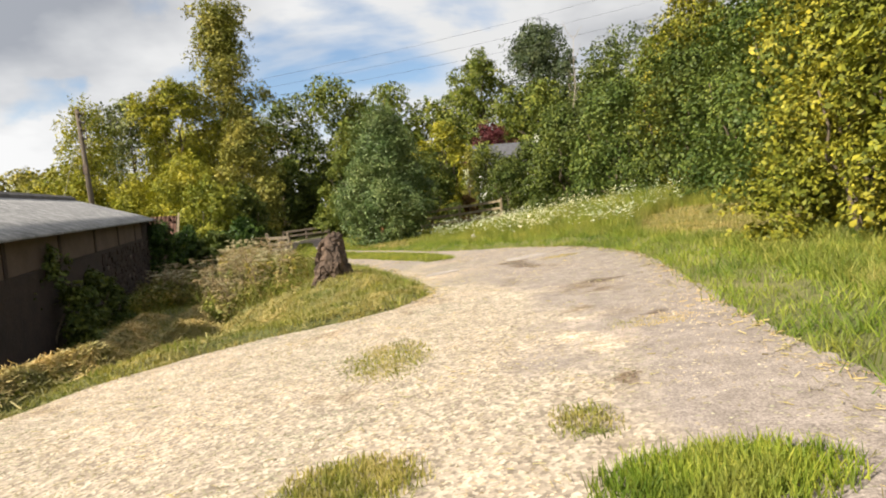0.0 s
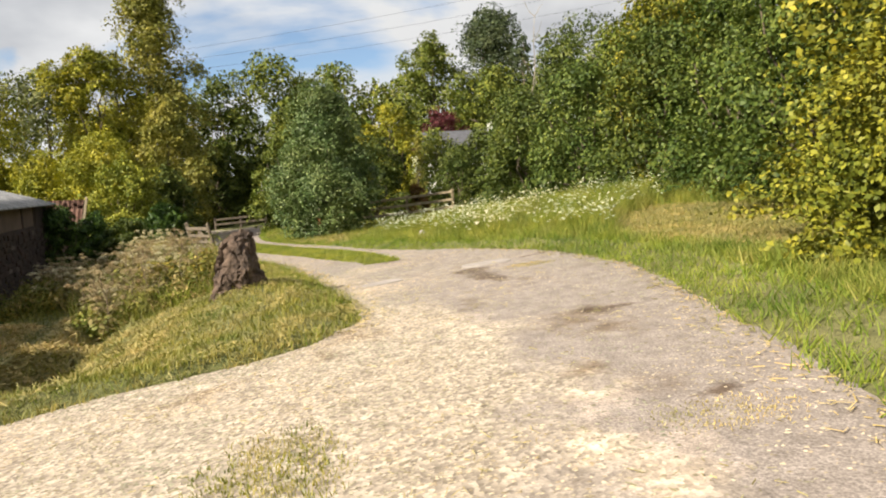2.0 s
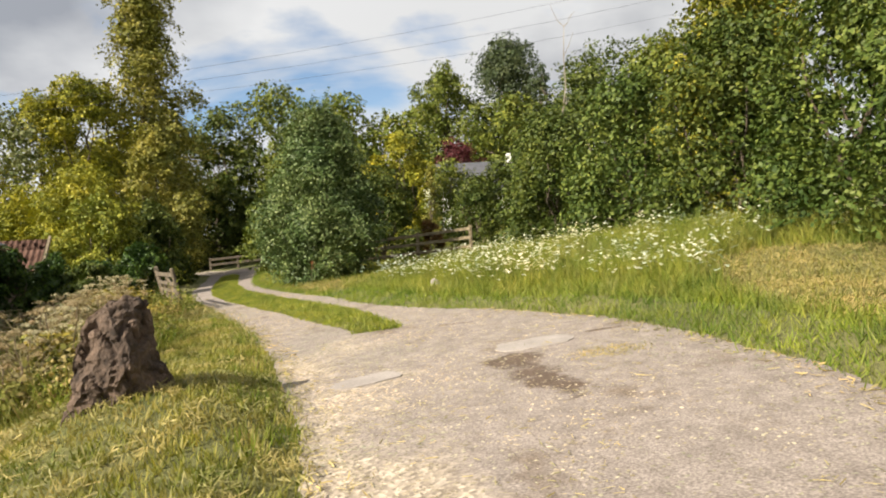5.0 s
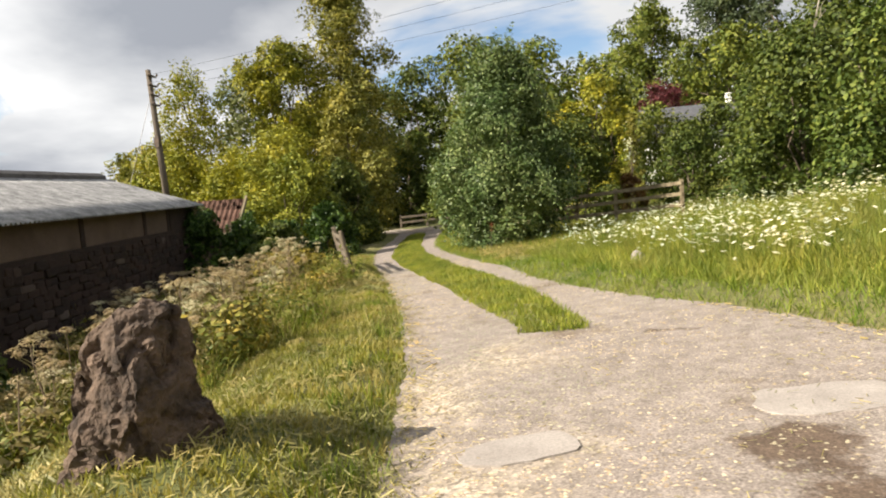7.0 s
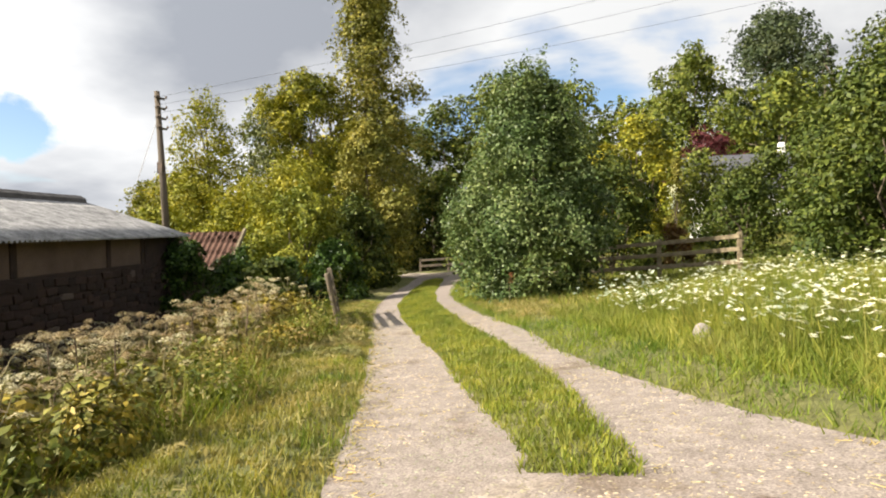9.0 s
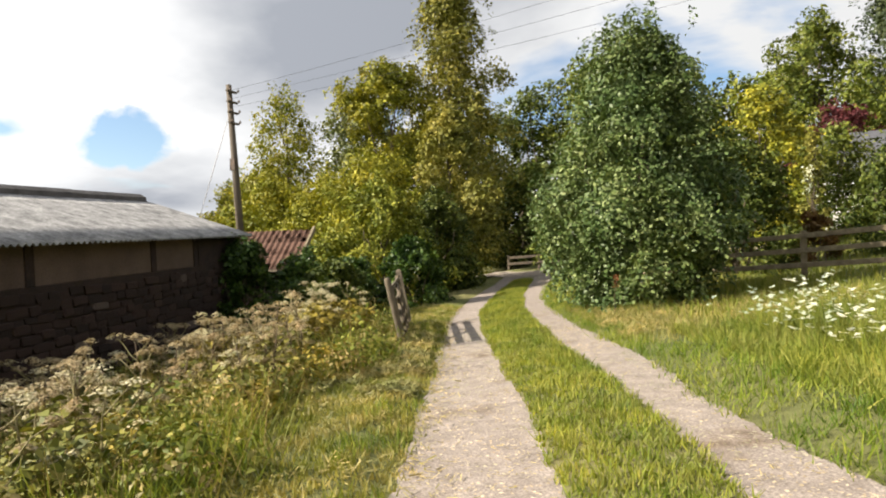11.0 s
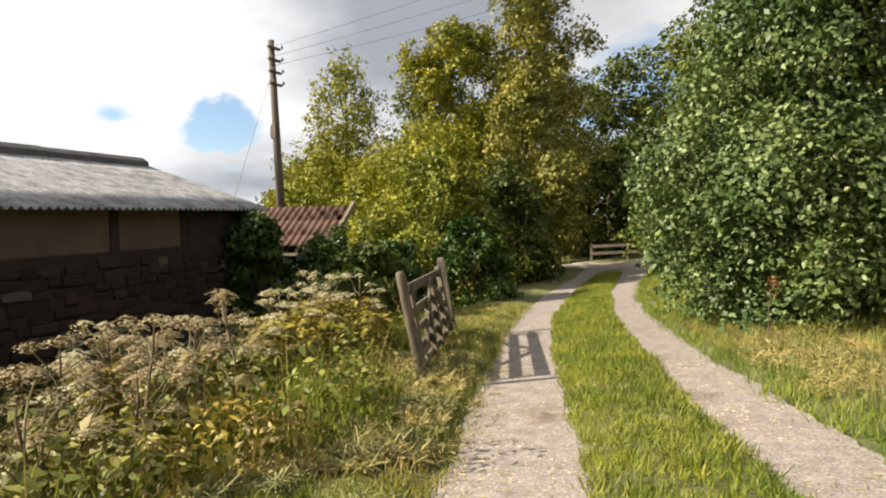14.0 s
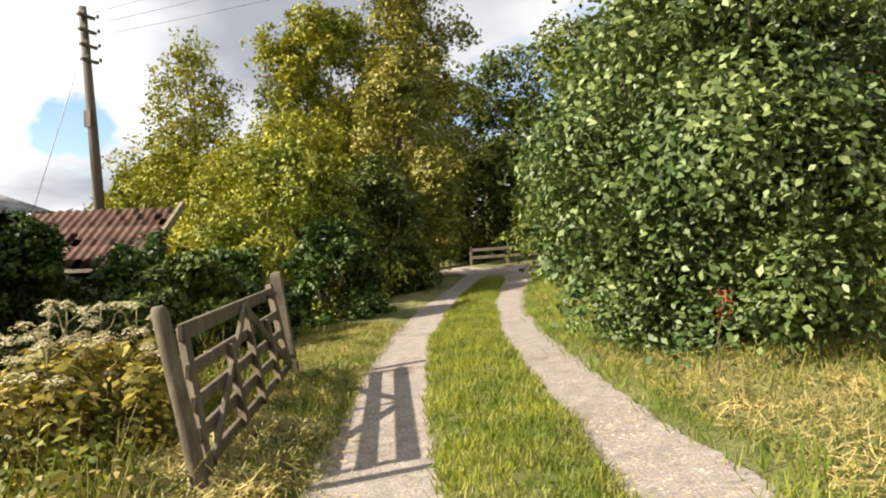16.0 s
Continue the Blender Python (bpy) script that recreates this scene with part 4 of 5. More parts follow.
def build_gate():
    B, A = Vector((-5.83, 24.47)), Vector((-7.62, 28.0))
    z0 = hz(B.x, B.y)
    root = thing("field_gate", "weathered grey five-bar wooden gate standing open along the track", "gate", (B.x, B.y, z0))
    d = Vector((A.x - B.x, A.y - B.y, hz(A.x, A.y) - z0))
    lean = Vector((-0.24, 0.02, 0))
    for name, base, tall, w, tilt, label in (("shutting_post", Vector((0, 0, 0)), 1.22, 0.115, Vector((-0.25, -0.06, 1.22)), "leaning grey post with a mossy rounded top"), ("hanging_post", d, 1.3, 0.19, Vector((-0.34, 0.14, 1.3)), "broad dark weathered post")):
        bm = bmesh.new()
        steps = [(-0.3, 1.02), (0.0, 1.0), (0.35, 0.97), (0.7, 0.95), (0.95, 0.92), (0.985, 0.8), (1.0, 0.5)]
        tube(bm, [tuple(base + tilt * f) for f, _ in steps], [w * 0.5 * g for _, g in steps], 9 if w < 0.15 else 4)
        for v in bm.verts:
            v.co += Vector((noise.noise(v.co * 5), noise.noise(v.co * 5 + Vector((9, 0, 0))), 0)) * 0.012
        part(name, bm, M["gate_wood"], root, label, smooth=w < 0.15)
    e0 = d.normalized() * 0.14
    e1 = d - d.normalized() * 0.16

    def on(f, z):
        p = e0 + (e1 - e0) * f
        return p + lean * (0.85 + 0.3 * f) * z + Vector((0, 0, z * (0.98 + 0.06 * f)))
    for k, z in enumerate((0.16, 0.36, 0.56, 0.78, 1.04)):
        bm = bmesh.new()
        beam(bm, on(0.0, z), on(1.0, z - 0.02), 0.04, 0.10 if k < 4 else 0.12)
        bevelled(bm, 0.006)
        part("gate_bar", bm, M["gate_wood"], root)
    for f, w in ((0.015, 0.08), (0.985, 0.1)):
        bm = bmesh.new()
        beam(bm, on(f, 0.08), on(f, 1.12 if f > 0.5 else 1.07), 0.05, w)
        bevelled(bm, 0.006)
        part("stile", bm, M["gate_wood"], root)
    for f0, z0_, f1, z1 in ((0.02, 0.16, 0.5, 1.02), (0.98, 0.16, 0.5, 1.02), (0.5, 0.12, 0.5, 1.04), (0.28, 0.14, 0.28, 0.8), (0.74, 0.14, 0.74, 0.8)):
        bm = bmesh.new()
        off = Vector((0.035, 0.02, 0))
        beam(bm, on(f0, z0_) + off, on(f1, z1) + off, 0.035, 0.09)
        bevelled(bm, 0.005)
        part("brace", bm, M["gate_wood"], root)
    for z in (0.25, 1.0):
        bm = bmesh.new()
        beam(bm, on(0.86, z) + Vector((0.03, 0.02, 0)), on(1.03, z) + Vector((0.03, 0.02, 0)), 0.012, 0.05)
        part("strap_hinge", bm, M["iron"], root)
    return root


gate = build_gate()


# ---- post and rail fence ----
def build_fence():
    ends = [Vector((2.9, 31.2)), Vector((0.85, 32.2)), Vector((-1.6, 33.2)), Vector((-3.6, 34.0))]
    root = thing("rail_fence", "weathered brown post and rail fence behind the flower bank", "fence", (0.85, 32.2, hz(0.85, 32.2)))
    o = root.location.copy()
    for p in ends:
        bm = bmesh.new()
        z = hz(p.x, p.y)
        beam(bm, Vector((p.x, p.y, z - 0.3)) - o, Vector((p.x, p.y, z + 1.22)) - o, 0.13, 0.13)
        bevelled(bm, 0.015)
        part("post", bm, M["fence_wood"], root)
    for a, b in zip(ends, ends[1:]):
        for k, hh in enumerate((0.4, 0.75, 1.1)):
            bm = bmesh.new()
            beam(bm, Vector((a.x, a.y - 0.08, hz(a.x, a.y) + hh)) - o, Vector((b.x, b.y - 0.08, hz(b.x, b.y) + hh)) - o, 0.045, 0.12)
            bevelled(bm, 0.008)
            part("rail", bm, M["fence_wood"], root)
    return root


fence = build_fence()


# ---- standing stone ----
def build_rock():
    """An upright boulder: coarse broken facets, chipped by finer relief."""
    rng = np.random.default_rng(5)
    x, y = -2.26, 12.7
    bm = bmesh.new()
    bmesh.ops.create_icosphere(bm, subdivisions=2, radius=1.0)
    for v in bm.verts:
        d = v.co.normalized()
        z = (d.z + 0.72) / 1.72
        lo = float(np.interp(z, [-0.2, 0.0, 0.15, 0.35, 0.6, 0.72, 0.9, 1.0], [-0.56, -0.54, -0.51, -0.47, -0.42, -0.33, -0.22, -0.08]))
        hi = float(np.interp(z, [-0.2, 0.0, 0.2, 0.35, 0.5, 0.7, 0.9, 1.0], [0.56, 0.54, 0.47, 0.39, 0.31, 0.29, 0.25, 0.12]))
        w, cx = (hi - lo) / 2, (hi + lo) / 2
        flat = max(0.12, math.hypot(d.x, d.y))
        u = d.x / flat
        wedge = math.copysign(max(0.0, 1 - abs(u - 0.12) / (0.88 if u > 0.12 else 1.12)) ** 0.85, d.y)
        q = Vector((u * w + cx, wedge * min(w, 0.42), z * 1.0 - 0.02)) if flat > 0.13 else Vector((cx, 0, z * 1.0 - 0.02))
        step = noise.cell(q * 3.2) * 0.06
        out = Vector((q.x - cx, q.y, 0.05)).normalized()
        v.co = q + out * step + Vector(rng.normal(size=3)) * 0.03
    bmesh.ops.subdivide_edges(bm, edges=list(bm.edges), cuts=8, use_grid_fill=True)
    bm.normal_update()
    for v in bm.verts:
        q = v.co
        chip = noise.fractal(q * 10.0, 0.8, 2.3, 5) * 0.024
        crack = -0.06 * max(0, 1 - abs(noise.noise(Vector((q.x * 5, q.y * 5, q.z * 1.8)) + Vector((3, 1, 7)))) * 11)
        bed = -0.035 * max(0, 1 - abs(noise.noise(Vector((q.x * 2, q.y * 2, q.z * 6)) + Vector((5, 2, 1)))) * 8)
        v.co = q + v.normal * (chip + crack + bed)
    ob = part("standing_stone", bm, M["rock"])
    ob.location = (x, y, hz(x, y) - 0.05)
    ob.rotation_euler = (0, 0, radians(36))
    ob.scale = (0.92, 0.92, 1.02)
    return tagged(ob, "rough dark brown upright boulder with cracked faces on the verge", "boulder")


rock = build_rock()


# ---- bare sapling, and rails by the lane ----
def build_sapling():
    x, y = 6.7, 30.5
    rng = np.random.default_rng(77)
    root = thing("bare_sapling", "thin dead leafless sapling standing above the hedge", "tree", (x, y, hz(x, y)))
    pts = limb_path(rng, (0, 0, -0.1), (0.15, 0, 8.2), 8, 0.06)
    bm = bmesh.new()
    tube(bm, pts, [0.06 - 0.006 * i for i in range(9)], 6)
    part("trunk", bm, M["pale_bark"], root, smooth=True)
    for k in range(9):
        i = int(rng.integers(4, 9))
        a = rng.uniform(0, 6.28)
        bm = bmesh.new()
        tube(bm, limb_path(rng, pts[i], pts[i] + np.array([math.cos(a) * 0.45, math.sin(a) * 0.45, rng.uniform(0.3, 0.9)]), 3, 0.2), [0.016, 0.012, 0.008, 0.004], 5)
        part("limb", bm, M["pale_bark"], root)
    return root


sapling = build_sapling()


def build_lane_rail():
    a, b = Vector((-12.6, 49.3)), Vector((-9.0, 49.3))
    root = thing("lane_rail", "low weathered rail fence where the track meets the lane", "fence", (a.x, a.y, hz(a.x, a.y)))
    o = root.location.copy()
    for f in (0.0, 0.5, 1.0):
        p = a.lerp(b, f)
        bm = bmesh.new()
        beam(bm, Vector((p.x, p.y, hz(p.x, p.y) - 0.3)) - o, Vector((p.x, p.y, hz(p.x, p.y) + 0.85)) - o, 0.14, 0.14)
        part("post", bevelled(bm, 0.015), M["pole_wood"], root)
    for hh in (0.35, 0.7):
        bm = bmesh.new()
        beam(bm, Vector((a.x, a.y - 0.09, hz(a.x, a.y) + hh)) - o, Vector((b.x, b.y - 0.09, hz(b.x, b.y) + hh)) - o, 0.05, 0.14)
        part("rail", bevelled(bm, 0.01), M["pole_wood"], root)
    return root


lane_rail = build_lane_rail()


# ---- house on the hill ----
def build_house():
    x, y = 5.8, 53.0
    z = hz(x, y) - 0.45
    root = thing("house", "white house with a grey slate roof half hidden by trees", "house", (x, y, z))
    bm = bmesh.new()
    box(bm, (-2.6, -3, -1), (2.6, 3, 2.6))
    part("wall", bm, M["white_wall"], root)
    bm = bmesh.new()
    a = [bm.verts.new(p) for p in ((-2.9, -3.3, 2.5), (2.9, -3.3, 2.5), (2.9, 0, 4.9), (-2.9, 0, 4.9), (2.9, 3.3, 2.5), (-2.9, 3.3, 2.5))]
    bm.faces.new((a[0], a[1], a[2], a[3])), bm.faces.new((a[3], a[2], a[4], a[5])), bm.faces.new((a[0], a[3], a[5])), bm.faces.new((a[1], a[4], a[2])), bm.faces.new((a[0], a[5], a[4], a[1]))
    part("roof", bm, M["slate"], root)
    bm = bmesh.new()
    box(bm, (2.35, -0.2, 4.0), (2.7, 0.2, 5.45))
    part("chimney", bevelled(bm, 0.04), M["white_wall"], root, "white painted chimney")
    return root


house = build_house()


# ---- grass, weeds and flowers ----
def blades(at, tall, width, rng, lean=0.45):
    """Tapered grass blades (x, y, z at the foot), each leaning its own way."""
    n = len(at)
    a = rng.uniform(0, 2 * np.pi, n)
    side = np.stack([np.cos(a), np.sin(a), np.zeros(n)], 1) * (width * rng.uniform(0.7, 1.3, n))[:, None] * 0.5
    b = rng.uniform(0, 2 * np.pi, n)
    h = tall * rng.uniform(0.55, 1.25, n)
    tip = at + np.stack([np.cos(b) * lean * h * rng.random(n), np.sin(b) * lean * h * rng.random(n), h], 1)
    return np.stack([at - side, at + side, tip + side * 0.25, tip - side * 0.25], 1)


def lying(at, length, width, rng, tilt=0.35):
    """Cut stalks lying every way."""
    n = len(at)
    a = rng.uniform(0, 2 * np.pi, n)
    d = np.stack([np.cos(a), np.sin(a), rng.normal(size=n) * tilt], 1)
    side = np.stack([-np.sin(a), np.cos(a), rng.normal(size=n) * 0.5], 1) * width * 0.5
    ln = (length * rng.uniform(0.5, 1.4, n))[:, None] * 0.5
    up = np.array([0, 0, 1.0]) * np.abs(d[:, 2:3]) * ln + np.array([0, 0, 0.01])
    c = at + up
    return np.stack([c - d * ln - side, c - d * ln + side, c + d * ln + side, c + d * ln - side], 1)


def tufted(at, tall, rng, per=5, spread=0.05):
    """Several blades about each spot, leaning outwards, each tuft with its own height."""
    n = len(at)
    foot = np.repeat(at, per, 0)
    off = rng.normal(size=(n * per, 2)) * spread * np.repeat(rng.uniform(0.4, 1.3, n), per)[:, None]
    foot[:, 0] += off[:, 0]
    foot[:, 1] += off[:, 1]
    own = np.repeat(rng.uniform(0.55, 1.3, n), per)
    return foot, tall * own


def scatter(rng, n, x0, x1, y0, y1, keep, lift=0.0):
    x, y = rng.uniform(x0, x1, n), rng.uniform(y0, y1, n)
    ok = keep(x, y)
    x, y = x[ok], y[ok]
    return np.stack([x, y, height(x, y) + lift], 1)


def patchy(x, y, k=0.0, s=1.0):
    return 0.5 + 0.25 * (np.sin(x * 2.1 * s + k) * np.sin(y * 1.7 * s + 2 * k) + np.sin(x * 5.3 * s - y * 3.1 * s + k) + 0.6 * np.sin(x * 9.7 * s + y * 8.1 * s))


def out_left(x, y):
    return np.interp(y, LEFT_Y, LEFT_X) - x


def out_right(x, y):
    return x - np.interp(y, RIGHT_Y, RIGHT_X)


def stuff(name, me, label, category):
    return tagged(new(name, me), label, category, kind="stuff")


G = np.random.default_rng(11)
# mown verge on the barn side
near = lambda x, y: (out_left(x, y) > -0.10) & (out_left(x, y) < 3.0 + 1.4 * (y < 14.8)) & (y < 33)
at = scatter(G, 330000, -11, 0.3, 6.2, 33, lambda x, y: near(x, y) & (out_left(x, y) > 0.16 * G.random(len(x)) - 0.1))
at, tall_at = tufted(at[::5], 0.07, G)
stuff("mown_grass", faces_mesh("mown_grass", blades(at, tall_at, 0.014, G, 1.0), 4, M["grass_mown"]), "short mown yellow-green grass on the verge", "grass")
at = scatter(G, 200000, -11, 0.3, 6.2, 33, lambda x, y: near(x, y) & (patchy(x, y, 1.0) > 0.55 * G.random(len(x)) + 0.25 + 0.3 * smooth(13.5, 16, y) * (1 - smooth(20, 22, y))))
stuff("grass_clippings", faces_mesh("grass_clippings", lying(at + np.array([0, 0, 0.035]), 0.075, 0.0065, G), 4, M["clippings"]), "dry straw-coloured clippings on the mown verge", "clippings")
at = scatter(G, 60000, -9, -3, 5.5, 14, lambda x, y: (out_left(x, y) > 1.5) & (out_left(x, y) < 5.5) & (patchy(x, y, 1.0) > 0.45 * G.random(len(x)) + 0.15))
stuff("slope_clippings", faces_mesh("slope_clippings", lying(at + np.array([0, 0, 0.03]), 0.12, 0.010, G), 4, M["clippings"]), "dry mown grass lying on the slope", "clippings")
at = scatter(G, 60000, -8.5, -2.5, 21.0, 26, lambda x, y: (out_left(x, y) > 0.15) & (out_left(x, y) < 1.9) & (patchy(x, y, 1.5) > 0.35))
stuff("gate_hay", faces_mesh("gate_hay", lying(at + np.array([0, 0, 0.04]), 0.12, 0.009, G), 4, M["clippings"]), "pale hay raked up beside the gate", "hay")
# lush tufts along the rut's edge
at = scatter(G, 60000, -9, 0.3, 8, 33, lambda x, y: (out_left(x, y) > -0.05) & (out_left(x, y) < 0.55) & (patchy(x, y, 3.0) > 0.62))
stuff("grass_tufts", faces_mesh("grass_tufts", blades(at, 0.15, 0.011, G, 0.7), 4, M["grass_lush"]), "lush green grass tufts beside the rut", "grass")
# the strip between the ruts
sx = lambda x, y: (x > strip_left(y) - 0.05) & (x < strip_right(y) + 0.05) & (y > 16.35)
at = scatter(G, 520000, -10.5, 0.4, 16.3, 42, sx)
at, own = tufted(at[::5], 1.0, G, 5, 0.04)
at = at[sx(at[:, 0], at[:, 1])]
own = own[:len(at)]
at[:, 2] = strip_h(at[:, 0], at[:, 1]) - 0.01
stuff("strip_grass", faces_mesh("strip_grass", blades(at, own * 0.06 + 0.03 * np.clip(patchy(at[:, 0], at[:, 1], 2.0, 0.8), 0, 1), 0.013, G, 1.0), 4, M["grass_strip"]), "short bright green grass between the ruts", "grass")
# verge and meadow up the bank
at = scatter(G, 400000, -9.5, 6.5, 1.0, 44, lambda x, y: (out_right(x, y) > -0.06) & (out_right(x, y) < 1.5) & ~((y > 24) & (y < 28) & (out_right(x, y) > 0.45)))
at, tall_at = tufted(at[::5], 1.0, G, 5, 0.06)
stuff("verge_grass", faces_mesh("verge_grass", blades(at, tall_at * (0.07 + 0.08 * np.clip(patchy(at[:, 0], at[:, 1], 6.0, 0.8), 0, 1)), 0.012, G, 1.3), 4, M["grass_lush"]), "fresh green verge grass along the drive", "grass")
meadow = lambda x, y: (out_right(x, y) > 0.9) & (out_right(x, y) < 7.5) & (y > 3) & (y < 27) & (x < 8.5)
dry = lambda x, y: (((x - 5.9) / 1.5) ** 2 + ((y - 13.5) / 3.6) ** 2 < 1) | ((y > 24.8) & (y < 29.3) & (x < 1.5))
at = scatter(G, 280000, -3, 8.5, 3, 27, lambda x, y: meadow(x, y) & ~dry(x, y))
at, own = tufted(at[::5], 1.0, G, 5, 0.07)
tall_at = own * (0.17 + 0.20 * smooth(1.0, 2.4, out_right(at[:, 0], at[:, 1])) * smooth(11, 15, at[:, 1]))
stuff("meadow_grass", faces_mesh("meadow_grass", blades(at, tall_at, 0.013, G, 1.3), 4, M["grass_long"]), "long uncut meadow grass on the bank", "grass")
at = scatter(G, 300000, -5.5, 8, 8, 30, lambda x, y: (out_right(x, y) > 0.25) & dry(x, y))
stuff("cut_hay", faces_mesh("cut_hay", lying(at + np.array([0, 0, 0.03]), 0.085, 0.0055, G), 4, M["hay"]), "pale dry cut hay lying on the bank", "hay")
at = scatter(G, 170000, -8.5, 8, 8, 40, lambda x, y: (out_right(x, y) > 0.2) & (dry(x, y) | ((y > 24) & (out_right(x, y) < 6))))
stuff("cut_grass", faces_mesh("cut_grass", blades(at, 0.12, 0.011, G, 0.9), 4, M["grass_mown"]), "short stubble of cut grass on the bank", "grass")
# turf beyond, thinner
at = scatter(G, 60000, -20, 9, 24, 50, lambda x, y: (out_left(x, y) > 2.0) | (out_right(x, y) > 1.4))
stuff("rough_grass", faces_mesh("rough_grass", blades(at, 0.2, 0.02, G, 0.8), 4, M["grass_long"]), "rough grass under the trees and round the fence", "grass")


def daisies(rng, n):
    """White umbel-like flower heads on stalks: each head a low dome of petals."""
    at = scatter(rng, n, -2, 8, 10, 27, lambda x, y: (out_right(x, y) > 1.2) & (out_right(x, y) < 6.5) & ~dry(x, y) & (patchy(x, y, 2.0, 0.6) > 0.42) & (y > 12 + 2 * rng.random(len(x))))
    h = 0.56 * rng.uniform(0.75, 1.2, len(at))
    stalk = blades(at, h, 0.008, rng, 0.25)
    top = (stalk[:, 2] + stalk[:, 3]) / 2
    heads = []
    tip = rng.uniform(0, 6.28, len(at))
    for k in range(7):
        a = k * 2 * np.pi / 7 + rng.random(len(at))
        d = np.stack([np.cos(a), np.sin(a), 0.15 + 0.35 * np.cos(a + tip)], 1)
        s = (0.036 * rng.uniform(0.6, 1.5, len(at)))[:, None]
        side = np.stack([-np.sin(a), np.cos(a), 0 * a], 1) * s * 0.42
        heads.append(np.stack([top, top + d * s * 0.6 + side, top + d * s * 1.1, top + d * s * 0.6 - side], 1))
    return stalk, np.concatenate(heads)


stalk, heads = daisies(G, 11000)
stuff("flower_stalks", faces_mesh("flower_stalks", stalk, 4, M["grass_long"]), "thin green stalks of the meadow flowers", "flowers")
stuff("meadow_flowers", faces_mesh("meadow_flowers", heads, 4, M["petal"]), "white daisies flowering in the long grass", "flowers")

# weeds on the slope below the verge
weedy = lambda x, y: (((x + 3.0) / 3.0) ** 2 + ((y - 12.3) / 2.3) ** 2 > 1) & (out_left(x, y) > 1.7 + 0.5 * np.sin(y * 1.3) - 0.5 * smooth(16, 22, y)) & (out_left(x, y) < 7.0) & (y > 11.5) & (y < 27.5) & (x > -12.2) & ((y > 19) | (x > -4.7 - 0.42 * (y - 12)))
clump = scatter(G, 1000, -12.5, -1, 11, 28, weedy)
size = G.uniform(0.16, 0.5, len(clump))
clump = np.column_stack([clump[:, :2], clump[:, 2] + size * G.uniform(0.2, 0.9, len(clump)), size, size, size * G.uniform(0.7, 1.2, len(clump))])
for name, lo, hi, n, leaf, mat, label in (("weeds", 0.0, 0.5, 27000, 0.085, "leaf_weed", "tangled green and brown weeds on the bank"), ("nettles", 0.5, 0.72, 13000, 0.09, "leaf_mid", "dark green nettles on the bank"),
                                   ("withered_weeds", 0.72, 0.93, 13000, 0.07, "leaf_straw", "withered straw-brown weeds on the bank"), ("yellowing_weeds", 0.93, 1.0, 6000, 0.09, "leaf_orange", "yellow and orange fading weed leaves on the bank")):
    group = clump[int(lo * len(clump)):int(hi * len(clump))]
    pick = G.integers(0, len(group), n)
    d = unit(G.normal(size=(n, 3)))
    at = group[pick, :3] + d * group[pick, 3:] * (1 - 0.4 * G.random(n)[:, None])
    ok = at[:, 2] > height(at[:, 0], at[:, 1])
    stuff(name, faces_mesh(name, leaf_quads(at[ok], (d + G.normal(size=(n, 3)) * 0.5 + np.array([0, 0, 0.5]))[ok], leaf, G, 0.45, 0.3), 4, M[mat]), label, "weeds")
at, own = tufted(scatter(G, 9000, -12.5, -1, 11, 28, weedy), 0.42, G, 6, 0.09)
stuff("weed_grass", faces_mesh("weed_grass", blades(at, own, 0.012, G, 1.1), 4, M["grass_long"]), "long rough grass growing through the weeds", "grass")
at = scatter(G, 6000, -12.5, -1, 11, 28, weedy)
stuff("dead_stalks", faces_mesh("dead_stalks", blades(at, 0.5 + 0.4 * G.random(len(at)), 0.008, G, 0.6), 4, M["leaf_straw"]), "dry upright grass stalks among the weeds", "weeds")
at = scatter(G, 40000, -16, -2, 6, 30, lambda x, y: (out_left(x, y) > 2.8) & ((y > 17) | (patchy(x, y, 2.0) > 0.5)))
stuff("yard_grass", faces_mesh("yard_grass", blades(at, 0.16, 0.014, G, 0.8), 4, M["grass_mown"]), "coarse grass in the barn yard", "grass")

# raked hay along the foot of the verge
f = G.random(60000)
row_y = 6.0 + f * 11.0
row_x = np.where(G.random(len(f)) < 0.55, np.interp(row_y, HAY_Y, HAY_ROWS[0][0]), np.interp(row_y, HAY_Y, HAY_ROWS[1][0])) - 0.1 + G.normal(size=len(f)) * 0.26
at = np.stack([row_x, row_y, height(row_x, row_y) + 0.09 * G.random(len(f)) * np.clip(patchy(row_x, row_y, 3.0), 0, 1.2)], 1)
stuff("hay_swath", faces_mesh("hay_swath", lying(at, 0.16, 0.009, G, 0.2), 4, M["straw"]), "raked swath of drying hay on the slope", "hay")


